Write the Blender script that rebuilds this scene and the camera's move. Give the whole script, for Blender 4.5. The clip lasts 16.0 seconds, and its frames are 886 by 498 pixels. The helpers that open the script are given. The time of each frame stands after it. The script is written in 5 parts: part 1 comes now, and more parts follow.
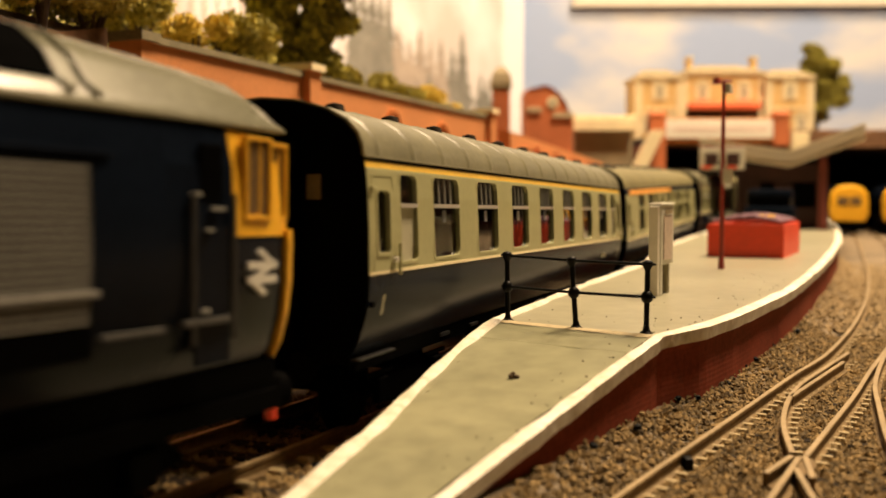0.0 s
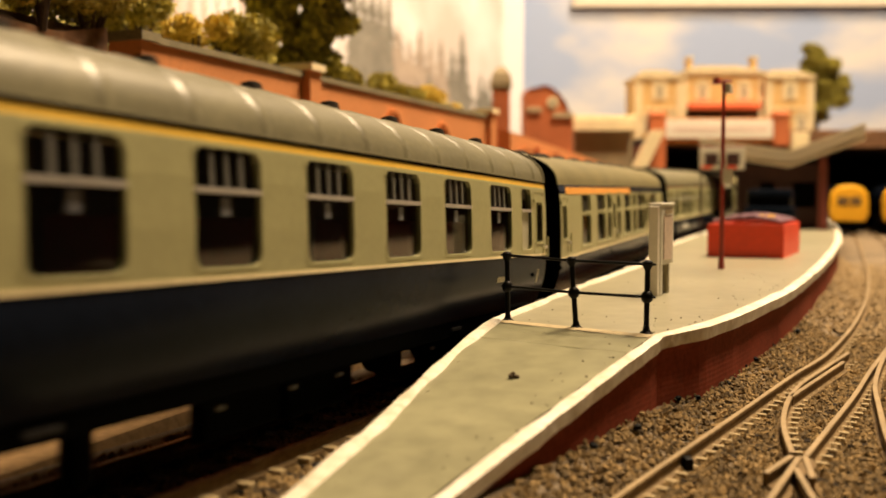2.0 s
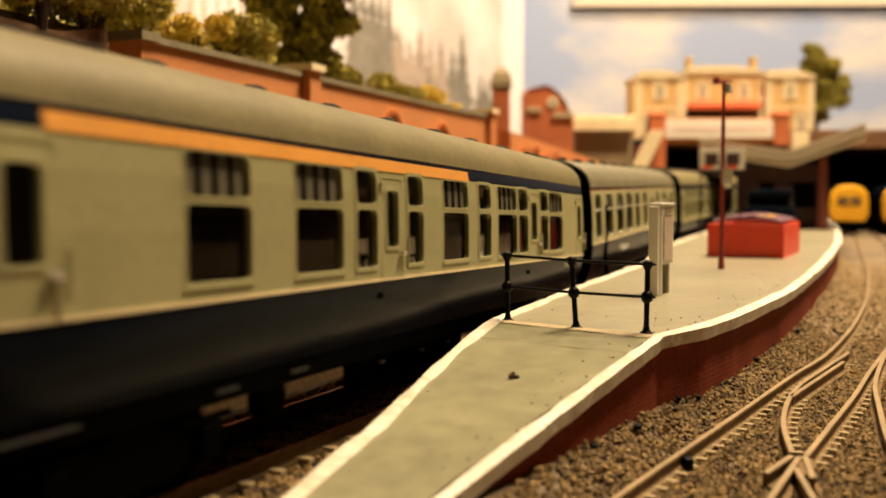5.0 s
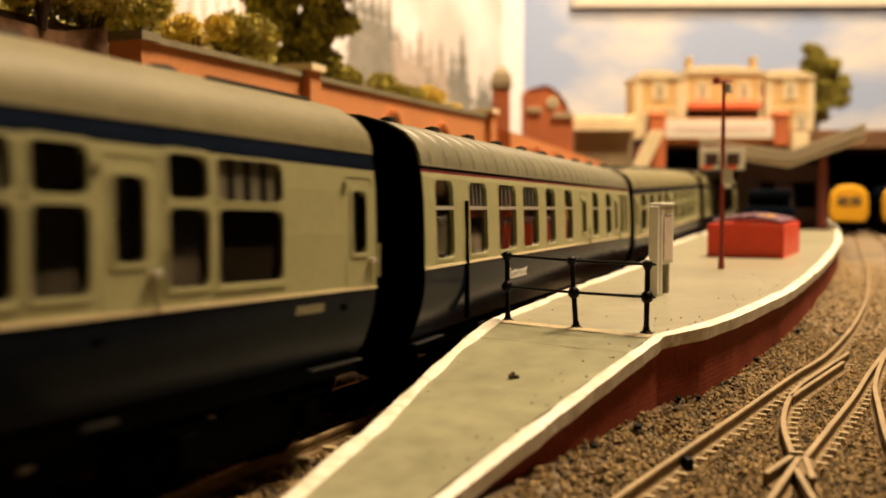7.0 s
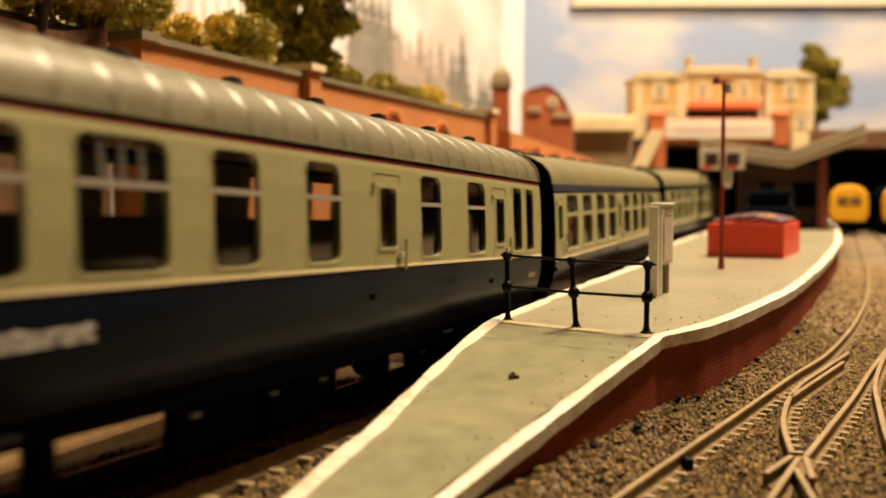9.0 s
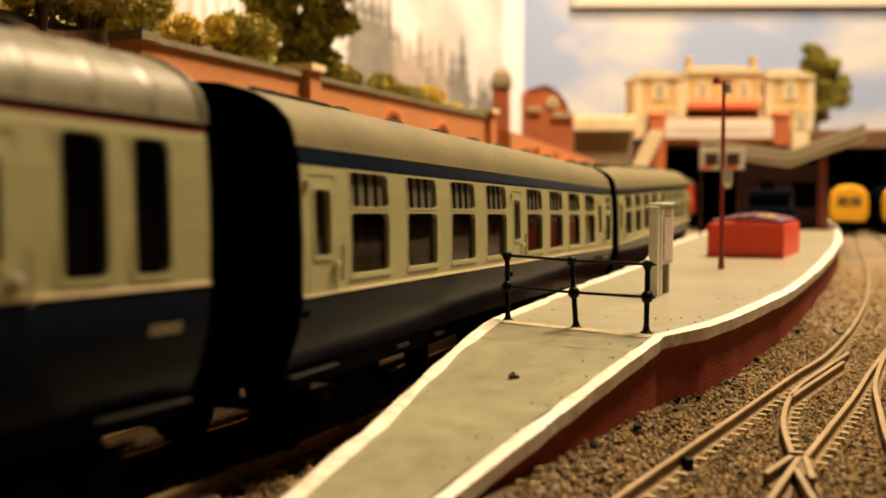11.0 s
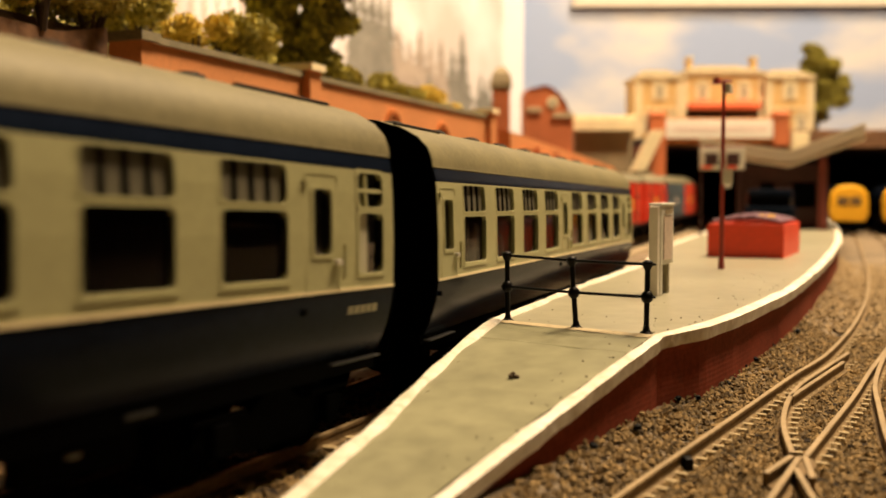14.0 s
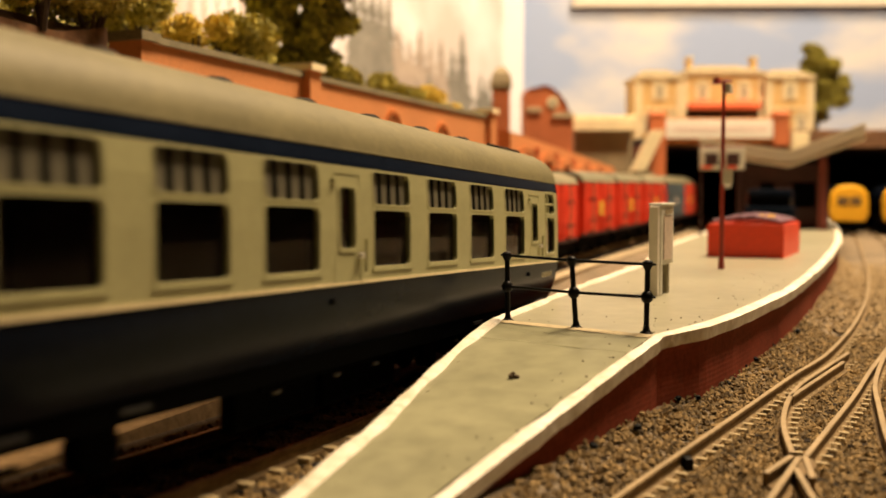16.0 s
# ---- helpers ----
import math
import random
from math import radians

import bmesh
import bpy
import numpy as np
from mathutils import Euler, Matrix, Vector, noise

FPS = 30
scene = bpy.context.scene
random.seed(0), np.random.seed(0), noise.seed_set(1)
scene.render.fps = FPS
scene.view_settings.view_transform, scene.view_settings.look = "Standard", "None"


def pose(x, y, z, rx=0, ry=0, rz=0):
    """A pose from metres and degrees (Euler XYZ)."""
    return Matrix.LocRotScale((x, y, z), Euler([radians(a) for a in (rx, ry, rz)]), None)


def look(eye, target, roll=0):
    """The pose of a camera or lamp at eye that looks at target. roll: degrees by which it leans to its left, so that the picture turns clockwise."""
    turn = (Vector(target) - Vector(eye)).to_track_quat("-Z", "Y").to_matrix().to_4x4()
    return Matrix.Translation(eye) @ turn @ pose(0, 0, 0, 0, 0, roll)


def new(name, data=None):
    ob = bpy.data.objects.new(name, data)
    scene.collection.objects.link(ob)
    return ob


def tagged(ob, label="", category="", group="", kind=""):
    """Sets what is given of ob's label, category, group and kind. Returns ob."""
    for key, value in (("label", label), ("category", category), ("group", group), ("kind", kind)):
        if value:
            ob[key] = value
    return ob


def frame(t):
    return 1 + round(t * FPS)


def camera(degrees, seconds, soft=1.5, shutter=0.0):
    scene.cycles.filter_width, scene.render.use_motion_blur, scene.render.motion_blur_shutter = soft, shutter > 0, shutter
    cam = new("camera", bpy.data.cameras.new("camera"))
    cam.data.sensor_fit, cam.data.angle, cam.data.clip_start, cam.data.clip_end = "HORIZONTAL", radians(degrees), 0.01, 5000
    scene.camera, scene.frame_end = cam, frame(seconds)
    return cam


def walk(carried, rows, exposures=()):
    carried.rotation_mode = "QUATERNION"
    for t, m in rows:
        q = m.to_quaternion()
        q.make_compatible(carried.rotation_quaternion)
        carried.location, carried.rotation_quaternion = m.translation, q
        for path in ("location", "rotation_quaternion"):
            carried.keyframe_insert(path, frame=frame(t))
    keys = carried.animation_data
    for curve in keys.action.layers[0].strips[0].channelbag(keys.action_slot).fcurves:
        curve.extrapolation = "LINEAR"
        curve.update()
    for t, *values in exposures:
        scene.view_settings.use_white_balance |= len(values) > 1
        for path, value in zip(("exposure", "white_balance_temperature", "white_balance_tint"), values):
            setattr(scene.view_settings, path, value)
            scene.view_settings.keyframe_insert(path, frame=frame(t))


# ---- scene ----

MM = 0.001
# ---- camera: stands still at the end of the platform ----
EYE_Z = 43.47
cam = camera(47.99, 16.0, soft=1.7, shutter=0.5)
cam_pose = pose(0, 0, EYE_Z * MM, 90 - 3.443, 0, 0) @ pose(0, 0, 0, 0, 0, -0.128)
cam.data.dof.use_dof = True
cam.data.dof.focus_distance = 0.2
cam.data.dof.aperture_fstop = 20.5
walk(cam, [(0, cam_pose), (16.0, cam_pose)], exposures=[(0, 0.0), (16.0, 0.0)])

# ---- light: room lamp overhead, an added light for the far scenery and a dim warm room ----
world = bpy.data.worlds.new("room_air")
scene.world = world
world.use_nodes = True
world.node_tree.nodes["Background"].inputs[0].default_value = (1.0, 0.80, 0.55, 1)
world.node_tree.nodes["Background"].inputs[1].default_value = 0.003


def area_lamp(name, place, target, size, power, colour):
    data = bpy.data.lights.new(name, "AREA")
    data.shape, data.size, data.energy, data.color = "DISK", size, power, colour
    ob = new(name, data)
    ob.matrix_world = look([v * MM for v in place], [v * MM for v in target])
    return ob


WARM = (1.0, 0.732, 0.462)
area_lamp("ceiling_lamp", (430, 450, 1080), (180, 400, 0), 0.26, 26.5, WARM)
# added light, only to brighten the sky board and far buildings
area_lamp("ceiling_lamp", (420, 860, 1180), (230, 1050, 0), 0.26, 21.0, WARM)


# ---- materials ----
def material(name, colour, rough=0.6, metal=0.0, vary=0.25, grain=900.0, stain=90.0, bump=0.15, tint=None, coat=0.0, rand=0.0, island=False, spec=0.5):
    m = bpy.data.materials.new(name)
    m.use_nodes = True
    nt = m.node_tree
    n, l = nt.nodes, nt.links
    b = n["Principled BSDF"]
    b.inputs["Roughness"].default_value = rough
    b.inputs["Metallic"].default_value = metal
    b.inputs["Coat Weight"].default_value = coat
    b.inputs["Specular IOR Level"].default_value = spec
    tc = n.new("ShaderNodeTexCoord")
    big, fine = n.new("ShaderNodeTexNoise"), n.new("ShaderNodeTexNoise")
    big.inputs["Scale"].default_value, fine.inputs["Scale"].default_value = stain, grain
    big.inputs["Detail"].default_value, fine.inputs["Detail"].default_value = 4, 3
    l.new(tc.outputs["Object"], big.inputs["Vector"])
    l.new(tc.outputs["Object"], fine.inputs["Vector"])
    add = n.new("ShaderNodeMath")
    add.operation = "ADD"
    l.new(big.outputs["Fac"], add.inputs[0])
    l.new(fine.outputs["Fac"], add.inputs[1])
    last = add.outputs[0]
    if rand:
        info = n.new("ShaderNodeNewGeometry" if island else "ShaderNodeObjectInfo")
        mul = n.new("ShaderNodeMath")
        mul.operation = "MULTIPLY_ADD"
        l.new(info.outputs["Random Per Island" if island else "Random"], mul.inputs[0])
        mul.inputs[1].default_value = rand
        l.new(last, mul.inputs[2])
        last = mul.outputs[0]
    ramp = n.new("ShaderNodeMapRange")
    ramp.inputs["From Min"].default_value, ramp.inputs["From Max"].default_value = 0.7, 1.3 + rand
    l.new(last, ramp.inputs["Value"])
    mix = n.new("ShaderNodeMix")
    mix.data_type = "RGBA"
    dark = [c * (1 - vary) for c in colour]
    light = tint if tint else [min(1, c * (1 + vary * 0.6)) for c in colour]
    mix.inputs["A"].default_value, mix.inputs["B"].default_value = (*dark, 1), (*light, 1)
    l.new(ramp.outputs["Result"], mix.inputs["Factor"])
    l.new(mix.outputs["Result"], b.inputs["Base Color"])
    if bump:
        bp = n.new("ShaderNodeBump")
        bp.inputs["Strength"].default_value, bp.inputs["Distance"].default_value = bump, 0.0004
        l.new(fine.outputs["Fac"], bp.inputs["Height"])
        l.new(bp.outputs["Normal"], b.inputs["Normal"])
    return m


def glass(name, colour=(0.75, 0.78, 0.75), rough=0.04, ior=1.4):
    m = bpy.data.materials.new(name)
    m.use_nodes = True
    b = m.node_tree.nodes["Principled BSDF"]
    b.inputs["Base Color"].default_value = (*colour, 1)
    b.inputs["Roughness"].default_value = rough
    b.inputs["Transmission Weight"].default_value = 1.0
    b.inputs["IOR"].default_value = ior
    return m


M = dict(
    cream=material("cream_paint", (0.357, 0.344, 0.172), 0.42, vary=0.10, bump=0.03),
    blue=material("rail_blue_paint", (0.0072, 0.0114, 0.0222), 0.24, vary=0.25, bump=0.03, spec=0.035),
    yellow=material("yellow_lining", (0.75, 0.48, 0.06), 0.45, vary=0.12, bump=0.03),
    orange=material("orange_band", (0.78, 0.36, 0.07), 0.45, vary=0.12, bump=0.03),
    numbers=material("pale_yellow_transfer", (0.33, 0.30, 0.18), 0.5, vary=0.15, bump=0.0),
    redline=material("red_lining", (0.22, 0.022, 0.018), 0.45, vary=0.12, bump=0.03),
    housebrick=material("house_red_brick", (0.50, 0.14, 0.045), 0.8, vary=0.3, grain=700, stain=40, bump=0.2),
    roof=material("grey_roof_paint", (0.190, 0.176, 0.104), 0.42, vary=0.22, bump=0.08, spec=0.5),
    flatroof=material("dull_olive_roof_paint", (0.190, 0.166, 0.080), 0.6, vary=0.2, bump=0.05, spec=0.25),
    black=material("black_underframe", (0.0011, 0.0011, 0.0011), 0.65, vary=0.3, bump=0.1, spec=0.012),
    gang=material("black_gangway", (0.0012, 0.0012, 0.0012), 0.9, vary=0.3, bump=0.0, spec=0.0),
    chrome=material("bright_metal", (0.75, 0.72, 0.65), 0.3, 0.6, vary=0.1, bump=0.0),
    seat=material("dark_seats", (0.032, 0.016, 0.009), 0.8, vary=0.4),
    redseat=material("red_seats", (0.15, 0.012, 0.012), 0.8, vary=0.3),
    curtain=material("pale_curtain", (0.62, 0.50, 0.40), 0.8, vary=0.2),
    frost=material("frosted_pane", (0.43, 0.41, 0.29), 0.35, vary=0.08, bump=0.0),
    glass=glass("window_glass"),
    dullglass=glass("dull_window_glass", (0.62, 0.56, 0.46), 0.09, 1.12),
    loco=material("dark_rail_blue", (0.0044, 0.0070, 0.0125), 0.25, vary=0.25, bump=0.04, spec=0.085),
    locoyel=material("warning_yellow", (0.80, 0.42, 0.02), 0.4, vary=0.1, bump=0.03),
    white=material("white_transfer", (0.72, 0.70, 0.62), 0.5, vary=0.08, bump=0.0),
    grille=material("grey_grille", (0.22, 0.215, 0.19), 0.5, vary=0.2, bump=0.05, spec=0.2),
    rail=material("weathered_rail", (0.20, 0.135, 0.062), 0.6, 0.0, vary=0.4, bump=0.1, spec=0.15),
    railtop=material("worn_rail_head", (0.34, 0.25, 0.13), 0.48, 0.12, vary=0.3, bump=0.03),
    sleeper=material("brown_sleeper", (0.02, 0.014, 0.009), 0.8, vary=0.4, rand=0.4, spec=0.1),
    ballast=material("grey_brown_ballast", (0.20, 0.15, 0.09), 0.9, vary=0.6, grain=1100, stain=35, bump=1.0),
    chairs=material("sandy_rail_chair", (0.40, 0.31, 0.16), 0.8, vary=0.4, bump=0.2),
    sandstone=material("sandy_ballast_stone", (0.36, 0.26, 0.13), 0.9, vary=0.5, grain=1500, stain=30, bump=0.3, rand=0.9, island=True),
    stone=material("ballast_stone", (0.255, 0.170, 0.064), 0.88, vary=0.88, grain=1500, stain=60, bump=0.3, rand=1.2, island=True),
    asphalt=material("grey_platform_paint", (0.312, 0.293, 0.196), 0.36, vary=0.16, grain=260, stain=24, bump=0.02),
    ramp=material("grey_green_ramp_paint", (0.268, 0.262, 0.158), 0.33, vary=0.24, grain=240, stain=34, bump=0.03),
    edge=material("white_painted_edge", (0.78, 0.68, 0.49), 0.6, vary=0.28, grain=420, stain=90, bump=0.5, tint=(0.88, 0.84, 0.72)),
    dirt=material("dirt_specks", (0.12, 0.085, 0.05), 0.9, vary=0.4),
    brick=material("dark_red_brick_paper", (0.22, 0.05, 0.03), 0.75, vary=0.3, grain=900, stain=60, bump=0.2, rand=0.5),
    archbrick=material("pale_orange_brick", (0.82, 0.40, 0.17), 0.8, vary=0.2, grain=700, stain=30, bump=0.2),
    orangebrick=material("orange_red_brick", (0.62, 0.245, 0.08), 0.8, vary=0.22, grain=700, stain=30, bump=0.2, rand=0.4),
    coping=material("grey_coping", (0.22, 0.19, 0.11), 0.8, vary=0.3),
    iron=material("black_iron", (0.0025, 0.0025, 0.0025), 0.5, vary=0.3, bump=0.1, spec=0.12),
    maroon=material("maroon_paint", (0.30, 0.035, 0.024), 0.4, vary=0.15, bump=0.02),
    post=material("grey_white_plastic", (0.70, 0.68, 0.58), 0.5, vary=0.12, bump=0.05),
    red=material("bright_red_plastic", (0.84, 0.065, 0.02), 0.45, vary=0.12, bump=0.05),
    purple=material("purple_flowers", (0.24, 0.11, 0.17), 0.9, vary=0.5, rand=0.9, island=True, tint=(0.36, 0.22, 0.27)),
    goldflower=material("yellow_flowers", (0.75, 0.45, 0.05), 0.9, vary=0.3),
    brownsand=material("brown_sand", (0.31, 0.195, 0.080), 0.9, vary=0.35, grain=500, stain=40, bump=0.6),
    earth=material("sandy_scatter", (0.42, 0.33, 0.20), 0.9, vary=0.3, grain=500, stain=30, bump=0.6),
    houseyel=material("ochre_render", (0.74, 0.50, 0.20), 0.75, vary=0.14, bump=0.1),
    housecream=material("cream_stone", (0.80, 0.68, 0.42), 0.75, vary=0.12, bump=0.1),
    tile=material("brown_slate_roof", (0.32, 0.25, 0.14), 0.75, vary=0.25),
    houseglass=material("dull_glazing", (0.50, 0.43, 0.30), 0.25, vary=0.2, bump=0.0),
    signwhite=material("white_board", (0.82, 0.76, 0.66), 0.6, vary=0.06, bump=0.0),
    canopy=material("pale_canopy_roof", (0.70, 0.62, 0.45), 0.7, vary=0.15, bump=0.1),
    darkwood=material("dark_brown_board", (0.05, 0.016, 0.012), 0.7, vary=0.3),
    # near-black without gloss: the shade inside openings is put into the colour
    tunnel=material("shaded_opening_black", (0.003, 0.003, 0.003), 0.95, vary=0.2, spec=0.0),
    bark=material("bark", (0.07, 0.045, 0.028), 0.9, vary=0.4),
    leaf=material("dark_green_foliage", (0.22, 0.205, 0.03), 0.85, vary=0.88, rand=1.0, island=True, tint=(0.60, 0.53, 0.08)),
    leafyel=material("yellow_green_foliage", (0.78, 0.56, 0.08), 0.85, vary=0.3, rand=1.0, island=True, tint=(0.92, 0.72, 0.15)),
    leafmid=material("mid_green_foliage", (0.38, 0.36, 0.06), 0.85, vary=0.68, rand=1.0, island=True, tint=(0.72, 0.61, 0.12)),
    whitetrim=material("white_gloss_trim", (0.84, 0.85, 0.90), 0.4, vary=0.03, bump=0.0),
    shelf=material("pale_shelf_board", (0.72, 0.66, 0.55), 0.5, vary=0.08, bump=0.0),
    plaster=material("room_plaster", (0.07, 0.055, 0.042), 0.9, vary=0.08, grain=60, stain=4),
    carpet=material("room_carpet", (0.07, 0.053, 0.042), 0.95, vary=0.2, grain=300, stain=6),
    vanred=material("bright_red_van", (0.74, 0.05, 0.016), 0.5, vary=0.2, stain=40),
    locoroof=material("grey_green_roof", (0.180, 0.176, 0.118), 0.24, vary=0.2, bump=0.04),
    bargrey=material("dull_grey_fitting", (0.06, 0.058, 0.052), 0.5, vary=0.2, spec=0.3),
    awning=material("orange_red_awning", (0.66, 0.11, 0.03), 0.6, vary=0.2),
    ventpane=material("grey_olive_ventilator_pane", (0.15, 0.14, 0.10), 0.3, vary=0.15, bump=0.0),
    darkvent=material("dark_brown_ventilator", (0.03, 0.022, 0.014), 0.75, vary=0.3, spec=0.1),
    stepgrey=material("grey_step_board", (0.013, 0.0127, 0.012), 0.5, vary=0.3, spec=0.3),
    sticker=material("pale_blue_window_label", (0.17, 0.175, 0.19), 0.5, vary=0.1, bump=0.0),
    printgrey=material("printed_grey_conifer", (0.25, 0.24, 0.205), 0.85, vary=0.3, grain=60, stain=18, bump=0.0),
    printpink=material("printed_pinkish_conifer", (0.43, 0.36, 0.30), 0.85, vary=0.25, grain=60, stain=18, bump=0.0),
    printpale=material("printed_pale_rock", (0.74, 0.60, 0.52), 0.85, vary=0.12, grain=60, stain=18, bump=0.0),
    cabglass=material("brown_cab_glazing", (0.16, 0.10, 0.045), 0.2, vary=0.3, bump=0.0),
    joint=material("stained_joint", (0.42, 0.34, 0.19), 0.7, vary=0.3, bump=0.1),
    vanblue=material("blue_van", (0.09, 0.13, 0.16), 0.5, vary=0.2),
)


# ---- mesh helpers, in millimetres ----
def box(bm, x0, x1, y0, y1, z0, z1, bevel=0.0):
    v = [bm.verts.new((x, y, z)) for x in (x0, x1) for y in (y0, y1) for z in (z0, z1)]
    f = [bm.faces.new([v[i] for i in q]) for q in ((0, 1, 3, 2), (4, 6, 7, 5), (0, 4, 5, 1), (2, 3, 7, 6), (0, 2, 6, 4), (1, 5, 7, 3))]
    if bevel:
        edges = list({e for q in f for e in q.edges})
        bmesh.ops.bevel(bm, geom=edges, offset=bevel, segments=2, affect="EDGES", profile=0.5)
    return bm


def rod(bm, a, b, r0, r1=None, sides=8):
    a, b = Vector(a), Vector(b)
    d = b - a
    m = Matrix.Translation((a + b) / 2) @ d.to_track_quat("Z", "Y").to_matrix().to_4x4()
    bmesh.ops.create_cone(bm, cap_ends=True, segments=sides, radius1=r0, radius2=r0 if r1 is None else r1, depth=d.length, matrix=m)
    return bm


def ball(bm, c, r, squash=1.0, sub=1):
    bmesh.ops.create_icosphere(bm, subdivisions=sub + 1, radius=r, matrix=Matrix.Translation(c) @ Matrix.Diagonal((1, 1, squash, 1)))
    return bm


def prism(bm, outline, axis, a, b):
    """Extrudes an outline of (p, q) along x or y from a to b."""
    put = (lambda p, q, s: (s, p, q)) if axis == "x" else (lambda p, q, s: (p, s, q)) if axis == "y" else (lambda p, q, s: (p, q, s))
    r0 = [bm.verts.new(put(p, q, a)) for p, q in outline]
    r1 = [bm.verts.new(put(p, q, b)) for p, q in outline]
    n = len(outline)
    for i in range(n):
        bm.faces.new((r0[i], r0[(i + 1) % n], r1[(i + 1) % n], r1[i]))
    bm.faces.new(r0[::-1])
    bm.faces.new(r1)
    return bm


def loft(bm, rings, close=True, caps=True):
    rows = [[bm.verts.new(p) for p in ring] for ring in rings]
    n = len(rows[0])
    for a, b in zip(rows, rows[1:]):
        for i in range(n if close else n - 1):
            bm.faces.new((a[i], a[(i + 1) % n], b[(i + 1) % n], b[i]))
    if caps and close:
        bm.faces.new(rows[0][::-1])
        bm.faces.new(rows[-1])
    return bm


def mesh_of(name, bm, mat, smooth=False):
    bmesh.ops.recalc_face_normals(bm, faces=bm.faces[:])
    bmesh.ops.scale(bm, vec=(MM, MM, MM), verts=bm.verts[:])
    me = bpy.data.meshes.new(name)
    bm.to_mesh(me)
    bm.free()
    if smooth:
        for p in me.polygons:
            p.use_smooth = True
        me.set_sharp_from_angle(angle=radians(38))
    me.materials.append(mat)
    return me


def part(name, bm, mat, parent=None, label="", smooth=False):
    ob = new(name, mesh_of(name, bm, mat, smooth))
    if parent is not None:
        ob.parent = parent
    if label:
        ob["label"] = label
    return ob


def thing(name, label, category, place=(0, 0, 0), turn=0.0, group="", kind=""):
    ob = new(name)
    ob.empty_display_size = 0.005
    ob.matrix_world = pose(place[0] * MM, place[1] * MM, place[2] * MM, 0, 0, turn)
    return tagged(ob, label, category, group, kind)


def B():
    return bmesh.new()


# ---- the line on which the train runs ----
def line_table():
    step, rows = 2.0, []
    for way in (1, -1):
        x, y, s = 37.667, 339.193, 0.0
        while abs(s) < 1500:
            if s < -330:
                th = 0.332111 + 1.8e-5 * 330 + 0.5 * 2.2e-6 * 330 * 330
            elif s <= 230:
                th = 0.332111 - 1.8e-5 * s + 0.5 * 2.2e-6 * s * s
            else:
                th = 0.332111 - 1.8e-5 * 230 + 0.5 * 2.2e-6 * 230 * 230 - 0.00008 * (s - 230)
            z = -0.008728 * s + 8.2e-5 * s * s if s < 150 else 0.536 + 1.9 * (1 - math.exp(-(s - 150) * 0.0159 / 1.9))
            if s < -260:
                z = 7.81 + 8 * (1 - math.exp((s + 260) * 0.0513 / 8))
            rows.append((s, x, y, z, th))
            x, y, s = x + way * step * math.sin(th), y + way * step * math.cos(th), s + way * step
    rows.sort()
    return np.array(rows)


LINE = line_table()


def on_line(s, off=0.0, up=0.0):
    x, y, z, th = (np.interp(s, LINE[:, 0], LINE[:, k]) for k in (1, 2, 3, 4))
    return Vector((x + off * math.cos(th), y - off * math.sin(th), z + up))


def line_heading(s):
    return float(np.interp(s, LINE[:, 0], LINE[:, 4]))


def sweep(bm, pts, profile):
    """Sweeps a closed profile of (right, up) along points."""
    rings = []
    for i, p in enumerate(pts):
        d = (pts[min(i + 1, len(pts) - 1)] - pts[max(i - 1, 0)])
        r = Vector((d.y, -d.x, 0)).normalized()
        rings.append([p + r * a + Vector((0, 0, b)) for a, b in profile])
    return loft(bm, rings)


# ---- ground ----
def base_height(x, y):
    """The layout's surface, a little higher far off and towards the platform road."""
    return -3.2 + 4.0 * max(0.0, min(1.0, (y - 250) / 300.0))


def ground_sheet():
    bm = B()
    xs = [-900, -500, -300, -200, -150, -100] + list(range(-80, 260, 10)) + [280, 320, 400, 500, 700]
    ys = [-500, -200, -20, 40] + list(range(60, 460, 10)) + [480, 520, 600, 700, 850, 1000, 1200, 1500]
    grid = [[bm.verts.new((x, y, base_height(x, y) + 0.6 * noise.noise((x * 0.05, y * 0.05, 0)))) for y in ys] for x in xs]
    for a, b in zip(grid, grid[1:]):
        for j in range(len(ys) - 1):
            if ys[j + 1] > 70 + max(0, a[j].co.x - 70) * 0.9 or a[j].co.x < 20 and ys[j] >= -20 or a[j].co.x < -20:
                bm.faces.new((a[j], b[j], b[j + 1], a[j + 1]))
    ob = part("ground", bm, M["ballast"], smooth=True)
    return tagged(ob, "grey-brown ballast over the whole layout baseboard", "ground", kind="structure")


ground_sheet()


def table_and_room():
    bm = B()
    prism(bm, [(-900, -500), (-10, -500), (-10, -30), (30, -30), (30, 50), (70, 50), (700, 640), (700, 1500), (-900, 1500)], "z", -60, -12)
    tagged(part("baseboard", bm, M["shelf"]), "wooden baseboard carrying the model railway", "baseboard", kind="structure")
    x0, x1, y0, y1, z0, z1 = -1500, 2300, -1600, 2000, -950, 1300
    for name, lim, mat, lab in (
            ("floor", (x0, x1, y0, y1, z0 - 80, z0), "carpet", "dark carpeted room floor"),
            ("wall_north", (x0, x1, y1, y1 + 80, z0, z1), "plaster", "plain plastered room wall"),
            ("wall_south", (x0, x1, y0 - 80, y0, z0, z1), "plaster", "plain plastered room wall"),
            ("wall_west", (x0 - 80, x0, y0, y1, z0, z1), "plaster", "plain plastered room wall"),
            ("wall_east", (x1, x1 + 80, y0, y1, z0, z1), "plaster", "plain plastered room wall"),
            ("ceiling", (x0, x1, y0, y1, z1, z1 + 80), "plaster", "plain plastered room ceiling")):
        tagged(part(name, box(B(), *lim), M[mat]), lab, name.split("_")[0], kind="structure")


table_and_room()


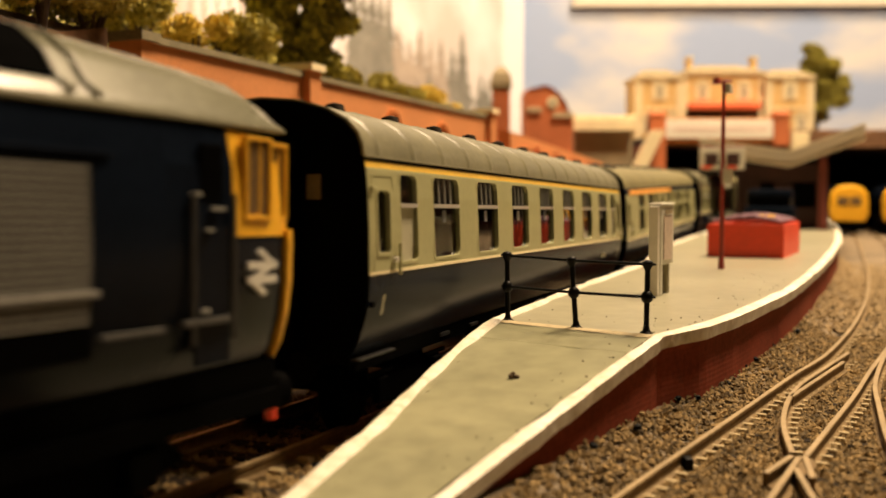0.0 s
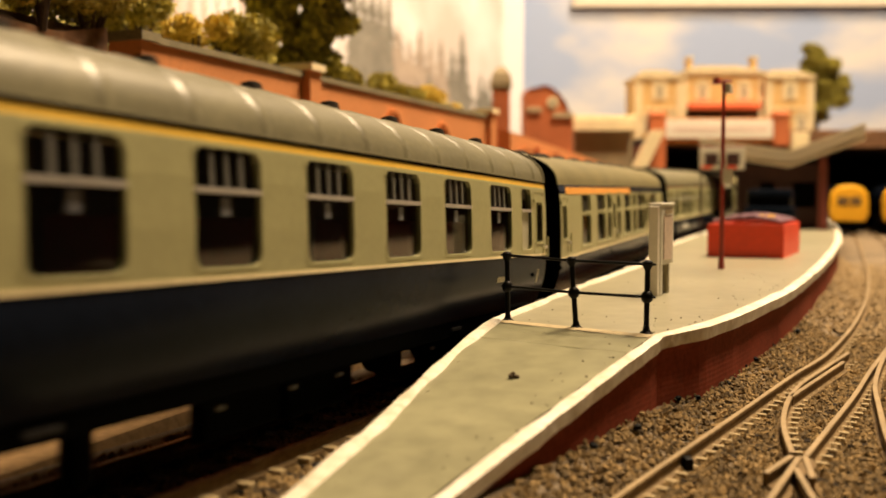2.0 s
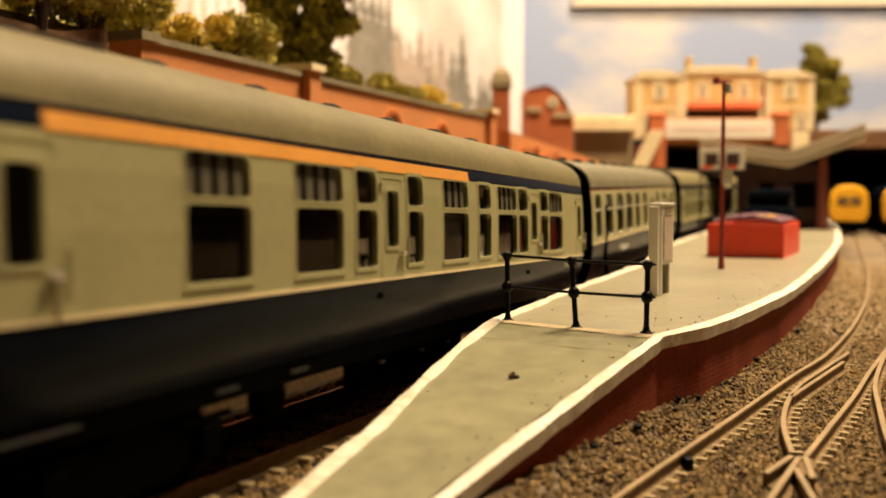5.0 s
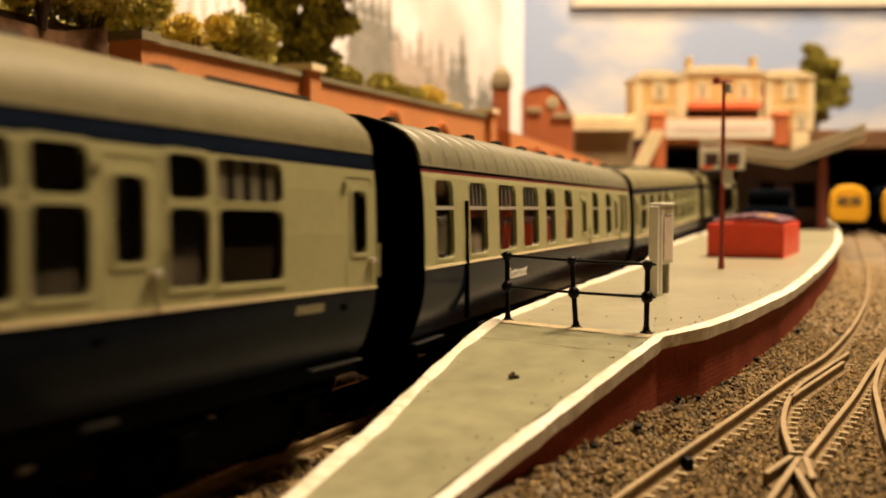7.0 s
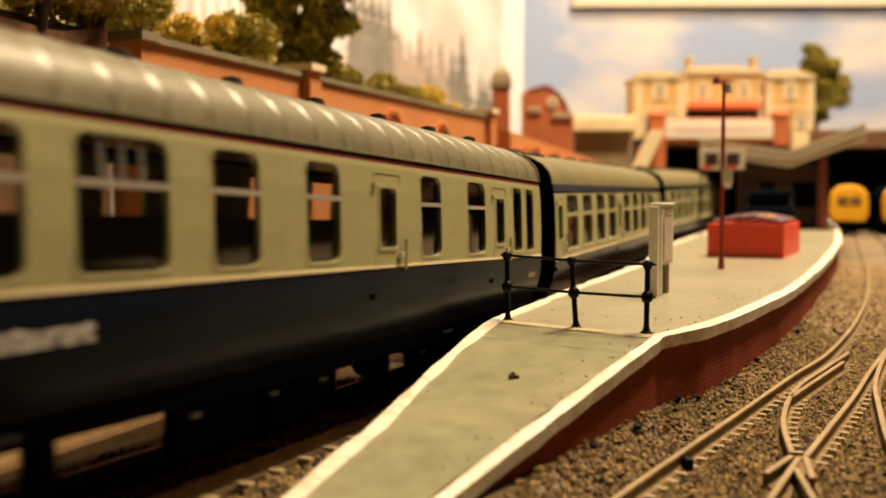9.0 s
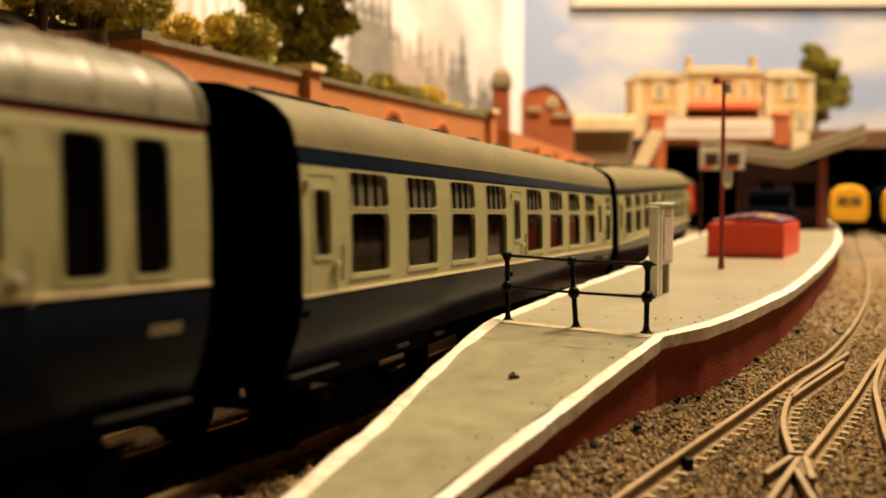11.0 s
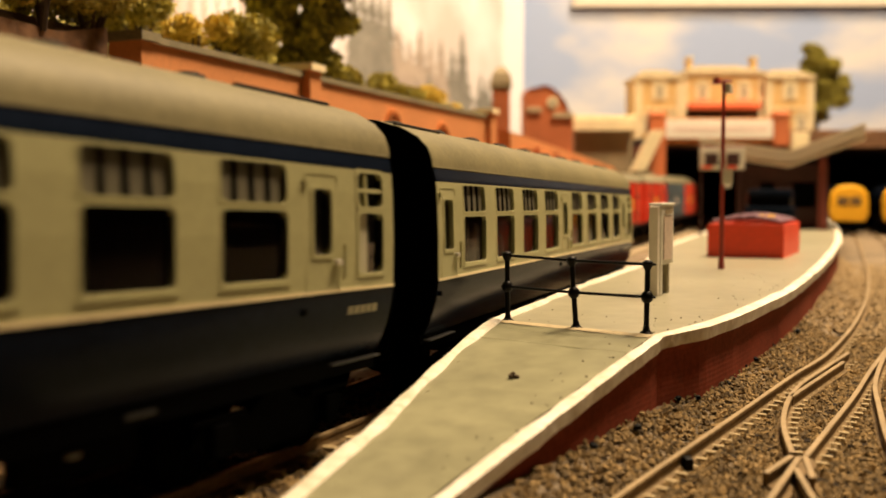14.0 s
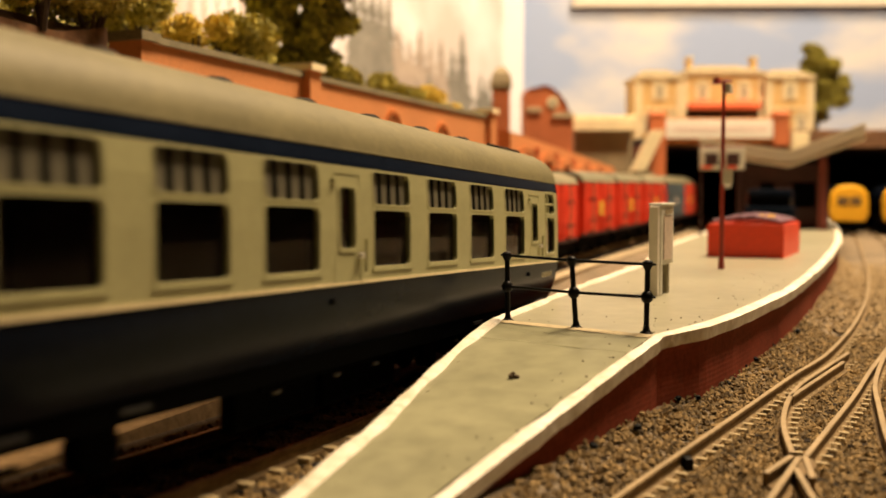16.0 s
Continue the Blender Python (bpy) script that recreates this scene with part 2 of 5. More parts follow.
def backdrop_material(name, sky):
    m = bpy.data.materials.new(name)
    m.use_nodes = True
    n, l = m.node_tree.nodes, m.node_tree.links
    b = n["Principled BSDF"]
    b.inputs["Roughness"].default_value = 0.8
    tc, mp = n.new("ShaderNodeTexCoord"), n.new("ShaderNodeMapping")
    l.new(tc.outputs["Object"], mp.inputs["Vector"])
    no = n.new("ShaderNodeTexNoise")
    no.inputs["Detail"].default_value = 5
    l.new(mp.outputs["Vector"], no.inputs["Vector"])
    cr = n.new("ShaderNodeValToRGB")
    el = cr.color_ramp.elements
    if sky:
        mp.inputs["Scale"].default_value = (5, 5, 11)
        mp.inputs["Location"].default_value = (0.25, 0, 0.4)
        no.inputs["Scale"].default_value = 1.0
        el[0].position, el[0].color = 0.47, (0.335, 0.43, 0.66, 1)
        el[1].position, el[1].color = 0.64, (0.66, 0.655, 0.66, 1)
        l.new(no.outputs["Fac"], cr.inputs["Fac"])
    else:
        # pale mist, faintly pink and grey
        mp.inputs["Scale"].default_value = (9, 9, 7)
        no.inputs["Scale"].default_value = 1.0
        el[0].position, el[0].color = 0.38, (0.60, 0.56, 0.53, 1)
        el[1].position, el[1].color = 0.58, (0.84, 0.82, 0.83, 1)
        l.new(no.outputs["Fac"], cr.inputs["Fac"])
    l.new(cr.outputs["Color"], b.inputs["Base Color"])
    return m


M["sky"] = backdrop_material("painted_cloudy_sky", True)
M["forest"] = backdrop_material("printed_misty_forest", False)


def printed_conifer(board, y, tip, wide, mat, rng):
    """A ragged tree silhouette printed on the slanting backscene board."""
    foot, n = 90.0, 9
    side = []
    for k in range(n):
        z = tip - (tip - foot) * ((k + 1) / n) ** 0.9
        w = wide * (k + 1) / n
        side += [(w * rng.uniform(0.8, 1.15), z), (w * 0.6, z - 2)]
    outline = [(0, tip)] + side + [(-w * rng.uniform(0.8, 1.2), z) for w, z in side[::-1]]
    across, out = Vector((0.5316, 0.847, 0)), Vector((0.847, -0.5316, 0))
    at = Vector((-560 + 0.6277 * (y - 300), y, 0)) + out * (0.6 + 0.5 * rng.random())
    bm = B()
    rings = [[at + across * a + out * d + Vector((0, 0, z)) for a, z in outline] for d in (0, 0.3)]
    loft(bm, rings)
    part("printed_tree", bm, mat, board)


def backdrops():
    bm = prism(B(), [(75, 1330), (720, 1330), (720, 1334), (75, 1334)], "z", -3, 345)
    tagged(part("backdrop", bm, M["sky"]), "painted sky backscene board with soft clouds", "backdrop", kind="structure")
    bm = prism(B(), [(-560, 300), (84, 1326), (80, 1329), (-564, 303)], "z", -3, 420)
    board = tagged(part("backdrop", bm, M["forest"]), "printed backscene of pale misty trees", "backdrop", kind="structure")
    rng = random.Random(8)
    groups = ((840, 915, 13, 255, 12, "printpale"), (1046, 1098, 13, 268, 34, "printgrey"), (1100, 1122, 10, 205, 26, "printgrey"),
              (1112, 1192, 19, 218, 52, "printpink"), (1118, 1190, 24, 182, 60, "printgrey"), (1210, 1236, 20, 226, 56, "printgrey"), (1268, 1300, 14, 182, 40, "printgrey"),
              (930, 1040, 22, 190, 44, "printpink"))
    for y0, y1, gap, tip, wide, mat in groups:
        for k in range(int((y1 - y0) / gap) + 1):
            printed_conifer(board, y0 + k * gap, tip + rng.uniform(-14, 16), wide * rng.uniform(0.75, 1.1), M[mat], rng)
    bm = box(B(), 79, 106, 1318, 1326, -3, 420, 1.5)
    tagged(part("trim", bm, M["whitetrim"]), "white upright trim between two backscene boards", "trim", kind="structure")
    bm = box(B(), 171, 720, 1321, 1329.6, 282, 300, 0.8)
    tagged(part("trim", bm, M["shelf"]), "pale wooden shelf edge above the backscene", "shelf", kind="structure")


backdrops()


# ---- tracks ----
RAIL = [(-1.1, -2.6), (1.1, -2.6), (1.1, -2.1), (0.35, -1.8), (0.3, -0.8), (0.5, -0.5), (0.5, -0.05), (-0.5, -0.05), (-0.5, -0.5), (-0.3, -0.8), (-0.35, -1.8), (-1.1, -2.1)]
HEAD = [(-0.45, -0.05), (0.45, -0.05), (0.4, 0.06), (-0.4, 0.06)]


def rail_on(track, pts, name="rail"):
    r = part(name, sweep(B(), pts, RAIL), M["rail"], track, "rust-brown model rail")
    part("rail_head", sweep(B(), pts, HEAD), M["railtop"], r, "worn bright top of the rail")


def track_along(s0, s1, off, label, sleepers=True, up=0.0, step=8.0):
    t = thing("railway_track", label, "track", kind="structure")
    ss = np.arange(s0, s1 + 1, 12.0)
    for side in (-8.8, 8.8):
        rail_on(t, [on_line(s, off + side, up) for s in ss])
    if sleepers:
        me = mesh_of("sleeper", box(B(), -16, 16, -1.7, 1.7, -3.6, -2.5, 0.25), M["sleeper"])
        for s in np.arange(s0 + 4, s1, step):
            ob = new("sleeper", me)
            ob.parent = t
            p = on_line(s, off, up)
            ob.matrix_local = Matrix.Translation(p * MM) @ pose(0, 0, 0, 0, 0, -math.degrees(line_heading(s)))
    return t


def rail_chairs(track, s0, s1, off):
    """Pale chairs holding a rail to every sleeper end."""
    me = mesh_of("rail_chair", box(B(), -1.3, 1.3, -0.8, 0.8, -2.6, -1.7, 0.15), M["chairs"])
    for s in np.arange(s0 + 4, s1, 8.0):
        ob = new("rail_chair", me)
        ob.parent = track
        ob.matrix_local = Matrix.Translation(on_line(s, off) * MM) @ pose(0, 0, 0, 0, 0, -math.degrees(line_heading(s)))


main_line = track_along(-420, 1250, 0, "platform line with brown sleepers on stone ballast")
rail_chairs(main_line, -300, -100, 10.4)
track_along(-60, 1250, -48, "siding beside the platform line on a low bed", up=5.0)


def smooth_curve(pts, z, n=24):
    """A Catmull-Rom line through plan points."""
    p = [Vector((x, y, z)) for x, y in pts]
    p = [p[0] * 2 - p[1]] + p + [p[-1] * 2 - p[-2]]
    out = []
    for i in range(1, len(p) - 2):
        for k in range(n // (len(pts) - 1) + 1):
            u = k / (n // (len(pts) - 1) + 1)
            a, b, c, d = p[i - 1:i + 3]
            out.append(0.5 * ((2 * b) + (c - a) * u + (2 * a - 5 * b + 4 * c - d) * u * u + (3 * b - a - 3 * c + d) * u ** 3))
    return out + [p[-2]]


def turnout():
    """The pointwork beside the platform: a frog with its rails, check rails and far lines."""
    z = 2.6
    t = thing("railway_turnout", "pointwork with a frog and check rails in ballast", "track", kind="structure")
    runs = (
        [(2, 95), (22, 128.5), (36.4, 151.7), (52.8, 177.8), (76.1, 215.3), (98.2, 250), (133.7, 317.9), (176, 410), (230, 540), (352, 850), (420, 1050)],
        [(54, 152), (59, 170.5), (66.1, 189), (72.9, 202.8), (79.3, 213.3), (101, 246)],
        [(55.5, 150.2), (67.3, 170.6), (81.1, 194.4), (96.4, 222.3), (116, 257), (150, 318), (193, 404), (247, 533), (369, 843), (437, 1043)],
        [(70, 152), (73.4, 162.7), (81.6, 184.2), (90.3, 206), (103.8, 233.5), (122, 268), (160, 345)],
        [(36, 116), (43, 129), (51.2, 144), (54.2, 149.5)],
        [(46.5, 116), (48.8, 128.7), (51.6, 143.5)],
        [(46.3, 141), (53.4, 150.4)],
        [(55.3, 150), (52.2, 138.4)],
        [(68.5, 193.8), (81.2, 213), (94.5, 233)],
        [(92, 150), (100, 170), (112, 195), (127, 225), (150, 268), (190, 340), (260, 470), (400, 780)],
        [(109, 150), (117, 168), (129, 193), (144, 222), (167, 264), (207, 336), (277, 466), (417, 775)],
    )
    for r in runs:
        rail_on(t, smooth_curve(r, z, 40))
    bm = prism(B(), [(50.6, 141), (54.6, 149.8), (56.2, 149.2), (53.4, 141)], "z", 0.3, 2.35)
    part("frog", bm, M["rail"], t, "cast brown frog plate")
    part("joiner", box(B(), 37.0, 38.3, 150.0, 152.2, -0.6, 2.2, 0.2), M["iron"], t, "black rail joiner")
    chair = mesh_of("rail_chair", box(B(), -1.0, 1.0, -0.6, 0.6, 0.0, 0.7, 0.15), M["chairs"])
    for r in (runs[0], runs[2], runs[1]):
        pts = smooth_curve(r, 0.0, 400)
        run = 0.0
        for a, b in zip(pts, pts[1:]):
            run += (b - a).length
            if run > 4.2 and 100 < b.y < 300:
                run = 0.0
                d = (b - a).normalized()
                for k in (1.5,):
                    ob = new("rail_chair", chair)
                    ob.parent = t
                    ob.matrix_local = Matrix.Translation((b + Vector((d.y, -d.x, 0)) * k) * MM) @ pose(0, 0, 0, 0, 0, -math.degrees(math.atan2(d.x, d.y)))
    me = mesh_of("sleeper", box(B(), -17, 17, -1.7, 1.7, -1.2, 0.05, 0.25), M["sleeper"])
    for i in range(34):
        u = i * 8.5
        ob = new("sleeper", me)
        ob.parent = t
        x, y = 26 + 0.475 * u + 6, 112 + 0.85 * u
        ob.matrix_local = pose(x * MM, y * MM, 0.0, 0, 0, -28.5 + 0.1 * i)


turnout()


def ballast_bed(name, outline, z0, z1, mat, label):
    """A raised bed with shoulders along a plan outline."""
    bm = B()
    c = [sum(p[k] for p in outline) / len(outline) for k in (0, 1)]
    n = len(outline)
    lo = [bm.verts.new((x, y, z0)) for x, y in outline]
    hi = [bm.verts.new((x + (c[0] - x) * 0.03, y + (c[1] - y) * 0.01, z1)) for x, y in outline]
    for i in range(n):
        bm.faces.new((lo[i], lo[(i + 1) % n], hi[(i + 1) % n], hi[i]))
    bm.faces.new(hi)
    return tagged(part(name, bm, M[mat]), label, "ballast", kind="structure")


ss = list(range(-420, -59, 40))
ballast_bed("ballast_bed", [tuple(on_line(s, -68)[:2]) for s in ss] + [tuple(on_line(s, -27)[:2]) for s in ss[::-1]], -3, 2.2, "brownsand", "brown sandy ground beyond the platform line")
ss = list(range(-60, 1251, 60))
ballast_bed("ballast_bed", [tuple(on_line(s, -68)[:2]) for s in ss] + [tuple(on_line(s, -27)[:2]) for s in ss[::-1]], -3, 2.2, "earth", "sandy raised bed under the siding")
ss = list(range(-20, 1251, 60))
ballast_bed("ballast_bed", [tuple(on_line(s, -25)[:2]) for s in ss] + [tuple(on_line(s, 19.5)[:2]) for s in ss[::-1]], -3.2, -1.55, "earth", "sandy bed of the platform line")
ballast_bed("ballast_bed", [(0, 80), (20, 128), (34, 152), (50, 180), (73, 218), (95, 253), (170, 425), (240, 590), (350, 860), (800, 860), (500, 300), (300, 60)], -3.0, -0.35, "ballast", "grey-brown stone ballast around the points")


def line_bed():
    pts = [on_line(s) for s in range(-420, 20, 10)]
    bm = sweep(B(), pts, [(-34, -14), (34, -14), (25, -3.5), (-25, -3.5)])
    tagged(part("ballast_bed", bm, M["ballast"], smooth=False), "stone ballast bed under the platform line", "ballast", kind="structure")


line_bed()


def line_level(y):
    return float(np.interp(y, LINE[:, 2], LINE[:, 3]))


def stones(name, inside, x0, x1, y0, y1, count, height, size, label, mat="stone"):
    """Loose stones, scattered as one mesh of little uneven octahedra."""
    rng = np.random.default_rng(4)
    xy = rng.uniform((x0, y0), (x1, y1), (count * 3, 2))
    xy = np.array([p for p in xy if inside(*p)][:count])
    n = len(xy)
    r = size * rng.uniform(0.45, 1.15, (n, 1, 1))
    v = np.array([[1, 0, 0], [0, 1, 0], [-1, 0, 0], [0, -1, 0], [0.1, 0, 0.8], [0, 0.1, -0.8]])[None] + rng.uniform(-0.33, 0.33, (n, 6, 3))
    a = rng.uniform(0, 6.3, (n, 1))
    ca, sa = np.cos(a), np.sin(a)
    v = np.stack((v[:, :, 0] * ca - v[:, :, 1] * sa, v[:, :, 0] * sa + v[:, :, 1] * ca, v[:, :, 2]), 2) * r
    z = np.array([height(*p) for p in xy]) + rng.uniform(-0.2, 0.75, n) * size
    v += np.concatenate((xy, z[:, None]), 1)[:, None, :]
    f = np.array([[0, 1, 4], [1, 2, 4], [2, 3, 4], [3, 0, 4], [1, 0, 5], [2, 1, 5], [3, 2, 5], [0, 3, 5]])
    faces = (f[None] + 6 * np.arange(n)[:, None, None]).reshape(-1, 3)
    me = bpy.data.meshes.new(name)
    me.from_pydata((v.reshape(-1, 3) * MM).tolist(), [], faces.tolist())
    me.materials.append(M[mat])
    return tagged(new(name, me), label, "ballast", kind="stuff")


def right_of_platform(x, y):
    return x > np.interp(y, [80, 112, 131, 160, 176, 202, 253, 325, 430, 560], [-6, 2, 10, 27, 39, 57, 87, 120, 166, 219])


def bank_height(x, y):
    """Ballast lies heaped against the platform wall."""
    edge = np.interp(y, [80, 112, 131, 160, 176, 202, 253, 325, 430, 560], [-6, 2, 10, 27, 39, 57, 87, 120, 166, 219])
    return -0.1 + (4.6 + min(3.0, max(0.0, (y - 175) * 0.02))) * max(0.0, 1 - (x - edge) * 0.88 / 11.0) ** 1.2


def ballast_bank():
    bm = B()
    rows = []
    for y in list(range(100, 330, 6)) + [345, 370, 400, 430]:
        e = float(np.interp(y, [80, 112, 131, 160, 176, 202, 253, 325, 430, 560], [-6, 2, 10, 27, 39, 57, 87, 120, 166, 219]))
        rows.append([bm.verts.new((e + dx, y, bank_height(e + dx, y) - 0.3 - (0.6 if dx > 12 else 0))) for dx in (-4, 0, 2.5, 5, 7.5, 10, 13)])
    for a, b in zip(rows, rows[1:]):
        for k in range(6):
            bm.faces.new((a[k], a[k + 1], b[k + 1], b[k]))
    tagged(part("ballast_bank", bm, M["ballast"], smooth=True), "ballast heaped against the platform wall", "ballast", kind="structure")


def coal_lumps():
    rng = random.Random(11)
    bm = B()
    for y in (150, 163, 181, 185, 199, 214, 221, 238, 262, 290, 293):
        e = float(np.interp(y, [80, 112, 131, 160, 176, 202, 253, 325, 430, 560], [-6, 2, 10, 27, 39, 57, 87, 120, 166, 219]))
        x = e + rng.uniform(0.6, 3.0)
        for _ in range(3):
            ball(bm, (x + rng.uniform(-0.7, 0.7), y + rng.uniform(-0.8, 0.8), bank_height(x, y) + rng.uniform(0.3, 0.8)), rng.uniform(0.4, 0.85), 0.8, 0)
    tagged(part("coal_lumps", bm, M["iron"]), "black lumps of coal at the foot of the platform wall", "coal", kind="stuff")


ballast_bank()
coal_lumps()
stones("ballast_stones", right_of_platform, -5, 190, 85, 285, 60000, bank_height, 0.64, "loose grey-brown ballast stones between the rails")
stones("ballast_stones", right_of_platform, 80, 330, 285, 560, 19000, bank_height, 0.95, "loose sandy ballast stones further along the lines", "sandstone")
stones("ballast_stones", lambda x, y: not right_of_platform(x, y) and x > np.interp(y, LINE[:, 2], LINE[:, 1]) - 22 and x < np.interp(y, [90, 150, 200], [-21, -9, 9]) - 1, -85, 10, 85, 230, 9000, lambda x, y: line_level(y) - 3.4, 0.85, "loose ballast stones beside the platform ramp")


# ---- platform ----
LEFT_TOP = [(10.3, 199.4), (22.0, 229), (33.0, 259), (52.5, 306), (72.6, 355)] + [tuple(on_line(s, 22.6)[:2]) for s in (90, 130, 180, 240, 320, 400, 500, 600, 700, 800)]
RIGHT_TOP = [(38.8, 175.6), (50.1, 187.9), (59.6, 202), (73, 225), (89, 253.3), (105, 286), (123.1, 324.5), (146, 375), (170.3, 430.1), (196, 490), (223.6, 559.6), (262, 660), (298, 760), (328, 850), (352, 950), (372, 1060)]
PLAT = 17.0


def plan_at(line, u):
    """A point at part u of the length of a plan line."""
    d = [0.0]
    for a, b in zip(line, line[1:]):
        d.append(d[-1] + math.dist(a, b))
    u *= d[-1]
    return np.interp(u, d, [p[0] for p in line]), np.interp(u, d, [p[1] for p in line])


def wobble(p, k):
    return 0.5 * noise.noise((p[0] * 0.13, p[1] * 0.13, k)) + 0.32 * noise.noise((p[0] * 0.5, p[1] * 0.5, k + 3))


def platform():
    t = thing("platform", "grey-green station platform with white edges and a ramp", "platform", kind="structure")
    n = 90
    us = [(i / n) ** 1.7 for i in range(n + 1)]
    lf, rt = [plan_at(LEFT_TOP, u) for u in us], [plan_at(RIGHT_TOP, u) for u in us]
    rl = [(-22.5, 106), (-18.5, 117.2), (-13.8, 130.6), (-9.9, 140.1), (-5.2, 156.2), (2.9, 180.9), (10.1, 199.4)]
    rr = [(-6, 104.5), (0.5, 115.2), (4.7, 122.1), (8.6, 128.4), (17.8, 142.8), (29.1, 160.6), (39, 175.6)]
    m = 24
    ramp_l, ramp_r = [plan_at(rl, i / m) for i in range(m)], [plan_at(rr, i / m) for i in range(m)]
    lf, rt = ramp_l + lf, ramp_r + rt
    hz = [5.1 + (PLAT - 5.1) * i / m for i in range(m)] + [PLAT] * (n + 1)

    def across(i, f, up=0.0, out=0.0):
        a, b = lf[i], rt[i]
        w = math.dist(a, b)
        f = f + (out / w)
        return Vector((a[0] + (b[0] - a[0]) * f, a[1] + (b[1] - a[1]) * f, hz[i] + up))

    bm = B()
    rows = []
    for i in range(len(hz)):
        rows.append([bm.verts.new(across(i, 0, 0.25 * noise.noise((i * 0.3, k * 0.7, 1)), 1.2 + k / 6 * (math.dist(lf[i], rt[i]) - 3.4))) for k in range(7)])
    flat = [[v.co.copy() for v in row] for row in rows[m:]]
    for row in rows[m + 1:]:
        for v in row:
            bm.verts.remove(v)
    for a, b in zip(rows[:m], rows[1:m + 1]):
        for k in range(6):
            bm.faces.new((a[k], a[k + 1], b[k + 1], b[k]))
    part("ramp", bm, M["ramp"], t, "grey-green painted ramp surface", smooth=True)
    part("surface", loft(B(), flat, False, False), M["asphalt"], t, "grey painted platform surface", smooth=True)
    for i, w, up in ((m, 1.15, 0.14), (m - 3, 0.3, 0.03)):
        bm = B()
        d = (across(i, 0.5) - across(i - 1, 0.5)).normalized()
        rows = []
        for k in range(25):
            p = across(i, 0.05 + 0.9 * k / 24, up + 0.08)
            j = w * (1 + 0.6 * noise.noise((k * 0.8, i, 2)))
            rows.append([p - d * j + Vector((0, 0, -0.1)), p, p + d * j * 0.8 + Vector((0, 0, -0.1))])
        loft(bm, rows, False, False)
        part("joint", bm, M["joint"] if i == m else M["ramp"], t, "brown-stained filler along the top of the ramp" if i == m else "", smooth=True)
    for name, side in (("left", 0), ("right", 1)):
        bm = B()
        rings = []
        for i in range(len(hz)):
            w = 1 if side else -1
            rim = (1.35 if i < m else min(2.3, 1.35 + 0.1 * (i - m))) if side else 1.2
            line = rt if side else lf
            j = wobble(line[i], side)
            rings.append([across(i, side, -2.0, w * (0.35 + j)), across(i, side, 0.35 + j * 0.3, w * (0.6 + j)), across(i, side, 0.55 + j * 0.3, w * (0.0 + j * 0.5)), across(i, side, 0.5, -w * (rim + j)), across(i, side, 0.0, -w * (rim + 0.5 + j)), across(i, side, -2.0, -w * rim)])
        loft(bm, rings)
        part("edging", bm, M["edge"], t, "chipped white painted edging", smooth=True)
        bm = B()
        rings = [[across(i, side, -1.9, -w * 3.4), across(i, side, -1.9, -w * (0.9 + 0.2 * wobble(rt[i], 5))), across(i, side, -hz[i] - 3.2, -w * 0.6), across(i, side, -hz[i] - 3.2, -w * 3.4)] for i in range(len(hz))]
        loft(bm, rings)
        part("brick_wall", bm, M["brickwall"], t, "dark red brick paper facing")
    bm = B()
    rng = random.Random(5)
    for _ in range(95):
        i = rng.randrange(4, m + 34)
        f = rng.choice((rng.random(), 1 - 0.25 * rng.random() ** 2, 0.7 + 0.2 * rng.random()))
        p = across(i, min(0.9, max(0.1, f)), 0.15)
        ball(bm, p, rng.uniform(0.08, 0.24), 0.6, 0)
    tagged(part("dirt_specks", bm, M["dirt"]), "small brown specks of dirt on the platform", "dirt", kind="stuff")
    bm = B()
    for dx, dz, r in ((0, 0.3, 0.55), (0.7, 0.25, 0.45), (0.3, 0.75, 0.35), (1.1, 0.2, 0.3)):
        ball(bm, (11.0 + dx, 159.4, 13.0 + dz), r, 0.8, 1)
    tagged(part("pebble", bm, M["dirt"]), "brown crumb of grit lying on the ramp", "pebble")
    return t


def brick_wall_material():
    m = material("dark_red_brick_facing", (0.265, 0.056, 0.028), 0.75, vary=0.3, grain=900, stain=50, bump=0.1, spec=0.15)
    n, l = m.node_tree.nodes, m.node_tree.links
    wv = n.new("ShaderNodeTexWave")
    wv.bands_direction = "Z"
    wv.inputs["Scale"].default_value = 330
    wv.inputs["Distortion"].default_value = 0.6
    tc = next(x for x in n if x.bl_idname == "ShaderNodeTexCoord")
    l.new(tc.outputs["Object"], wv.inputs["Vector"])
    bp = n.new("ShaderNodeBump")
    bp.inputs["Strength"].default_value, bp.inputs["Distance"].default_value = 0.22, 0.00008
    l.new(wv.outputs["Fac"], bp.inputs["Height"])
    l.new(bp.outputs["Normal"], n["Principled BSDF"].inputs["Normal"])
    return m


M["brickwall"] = brick_wall_material()
platform()


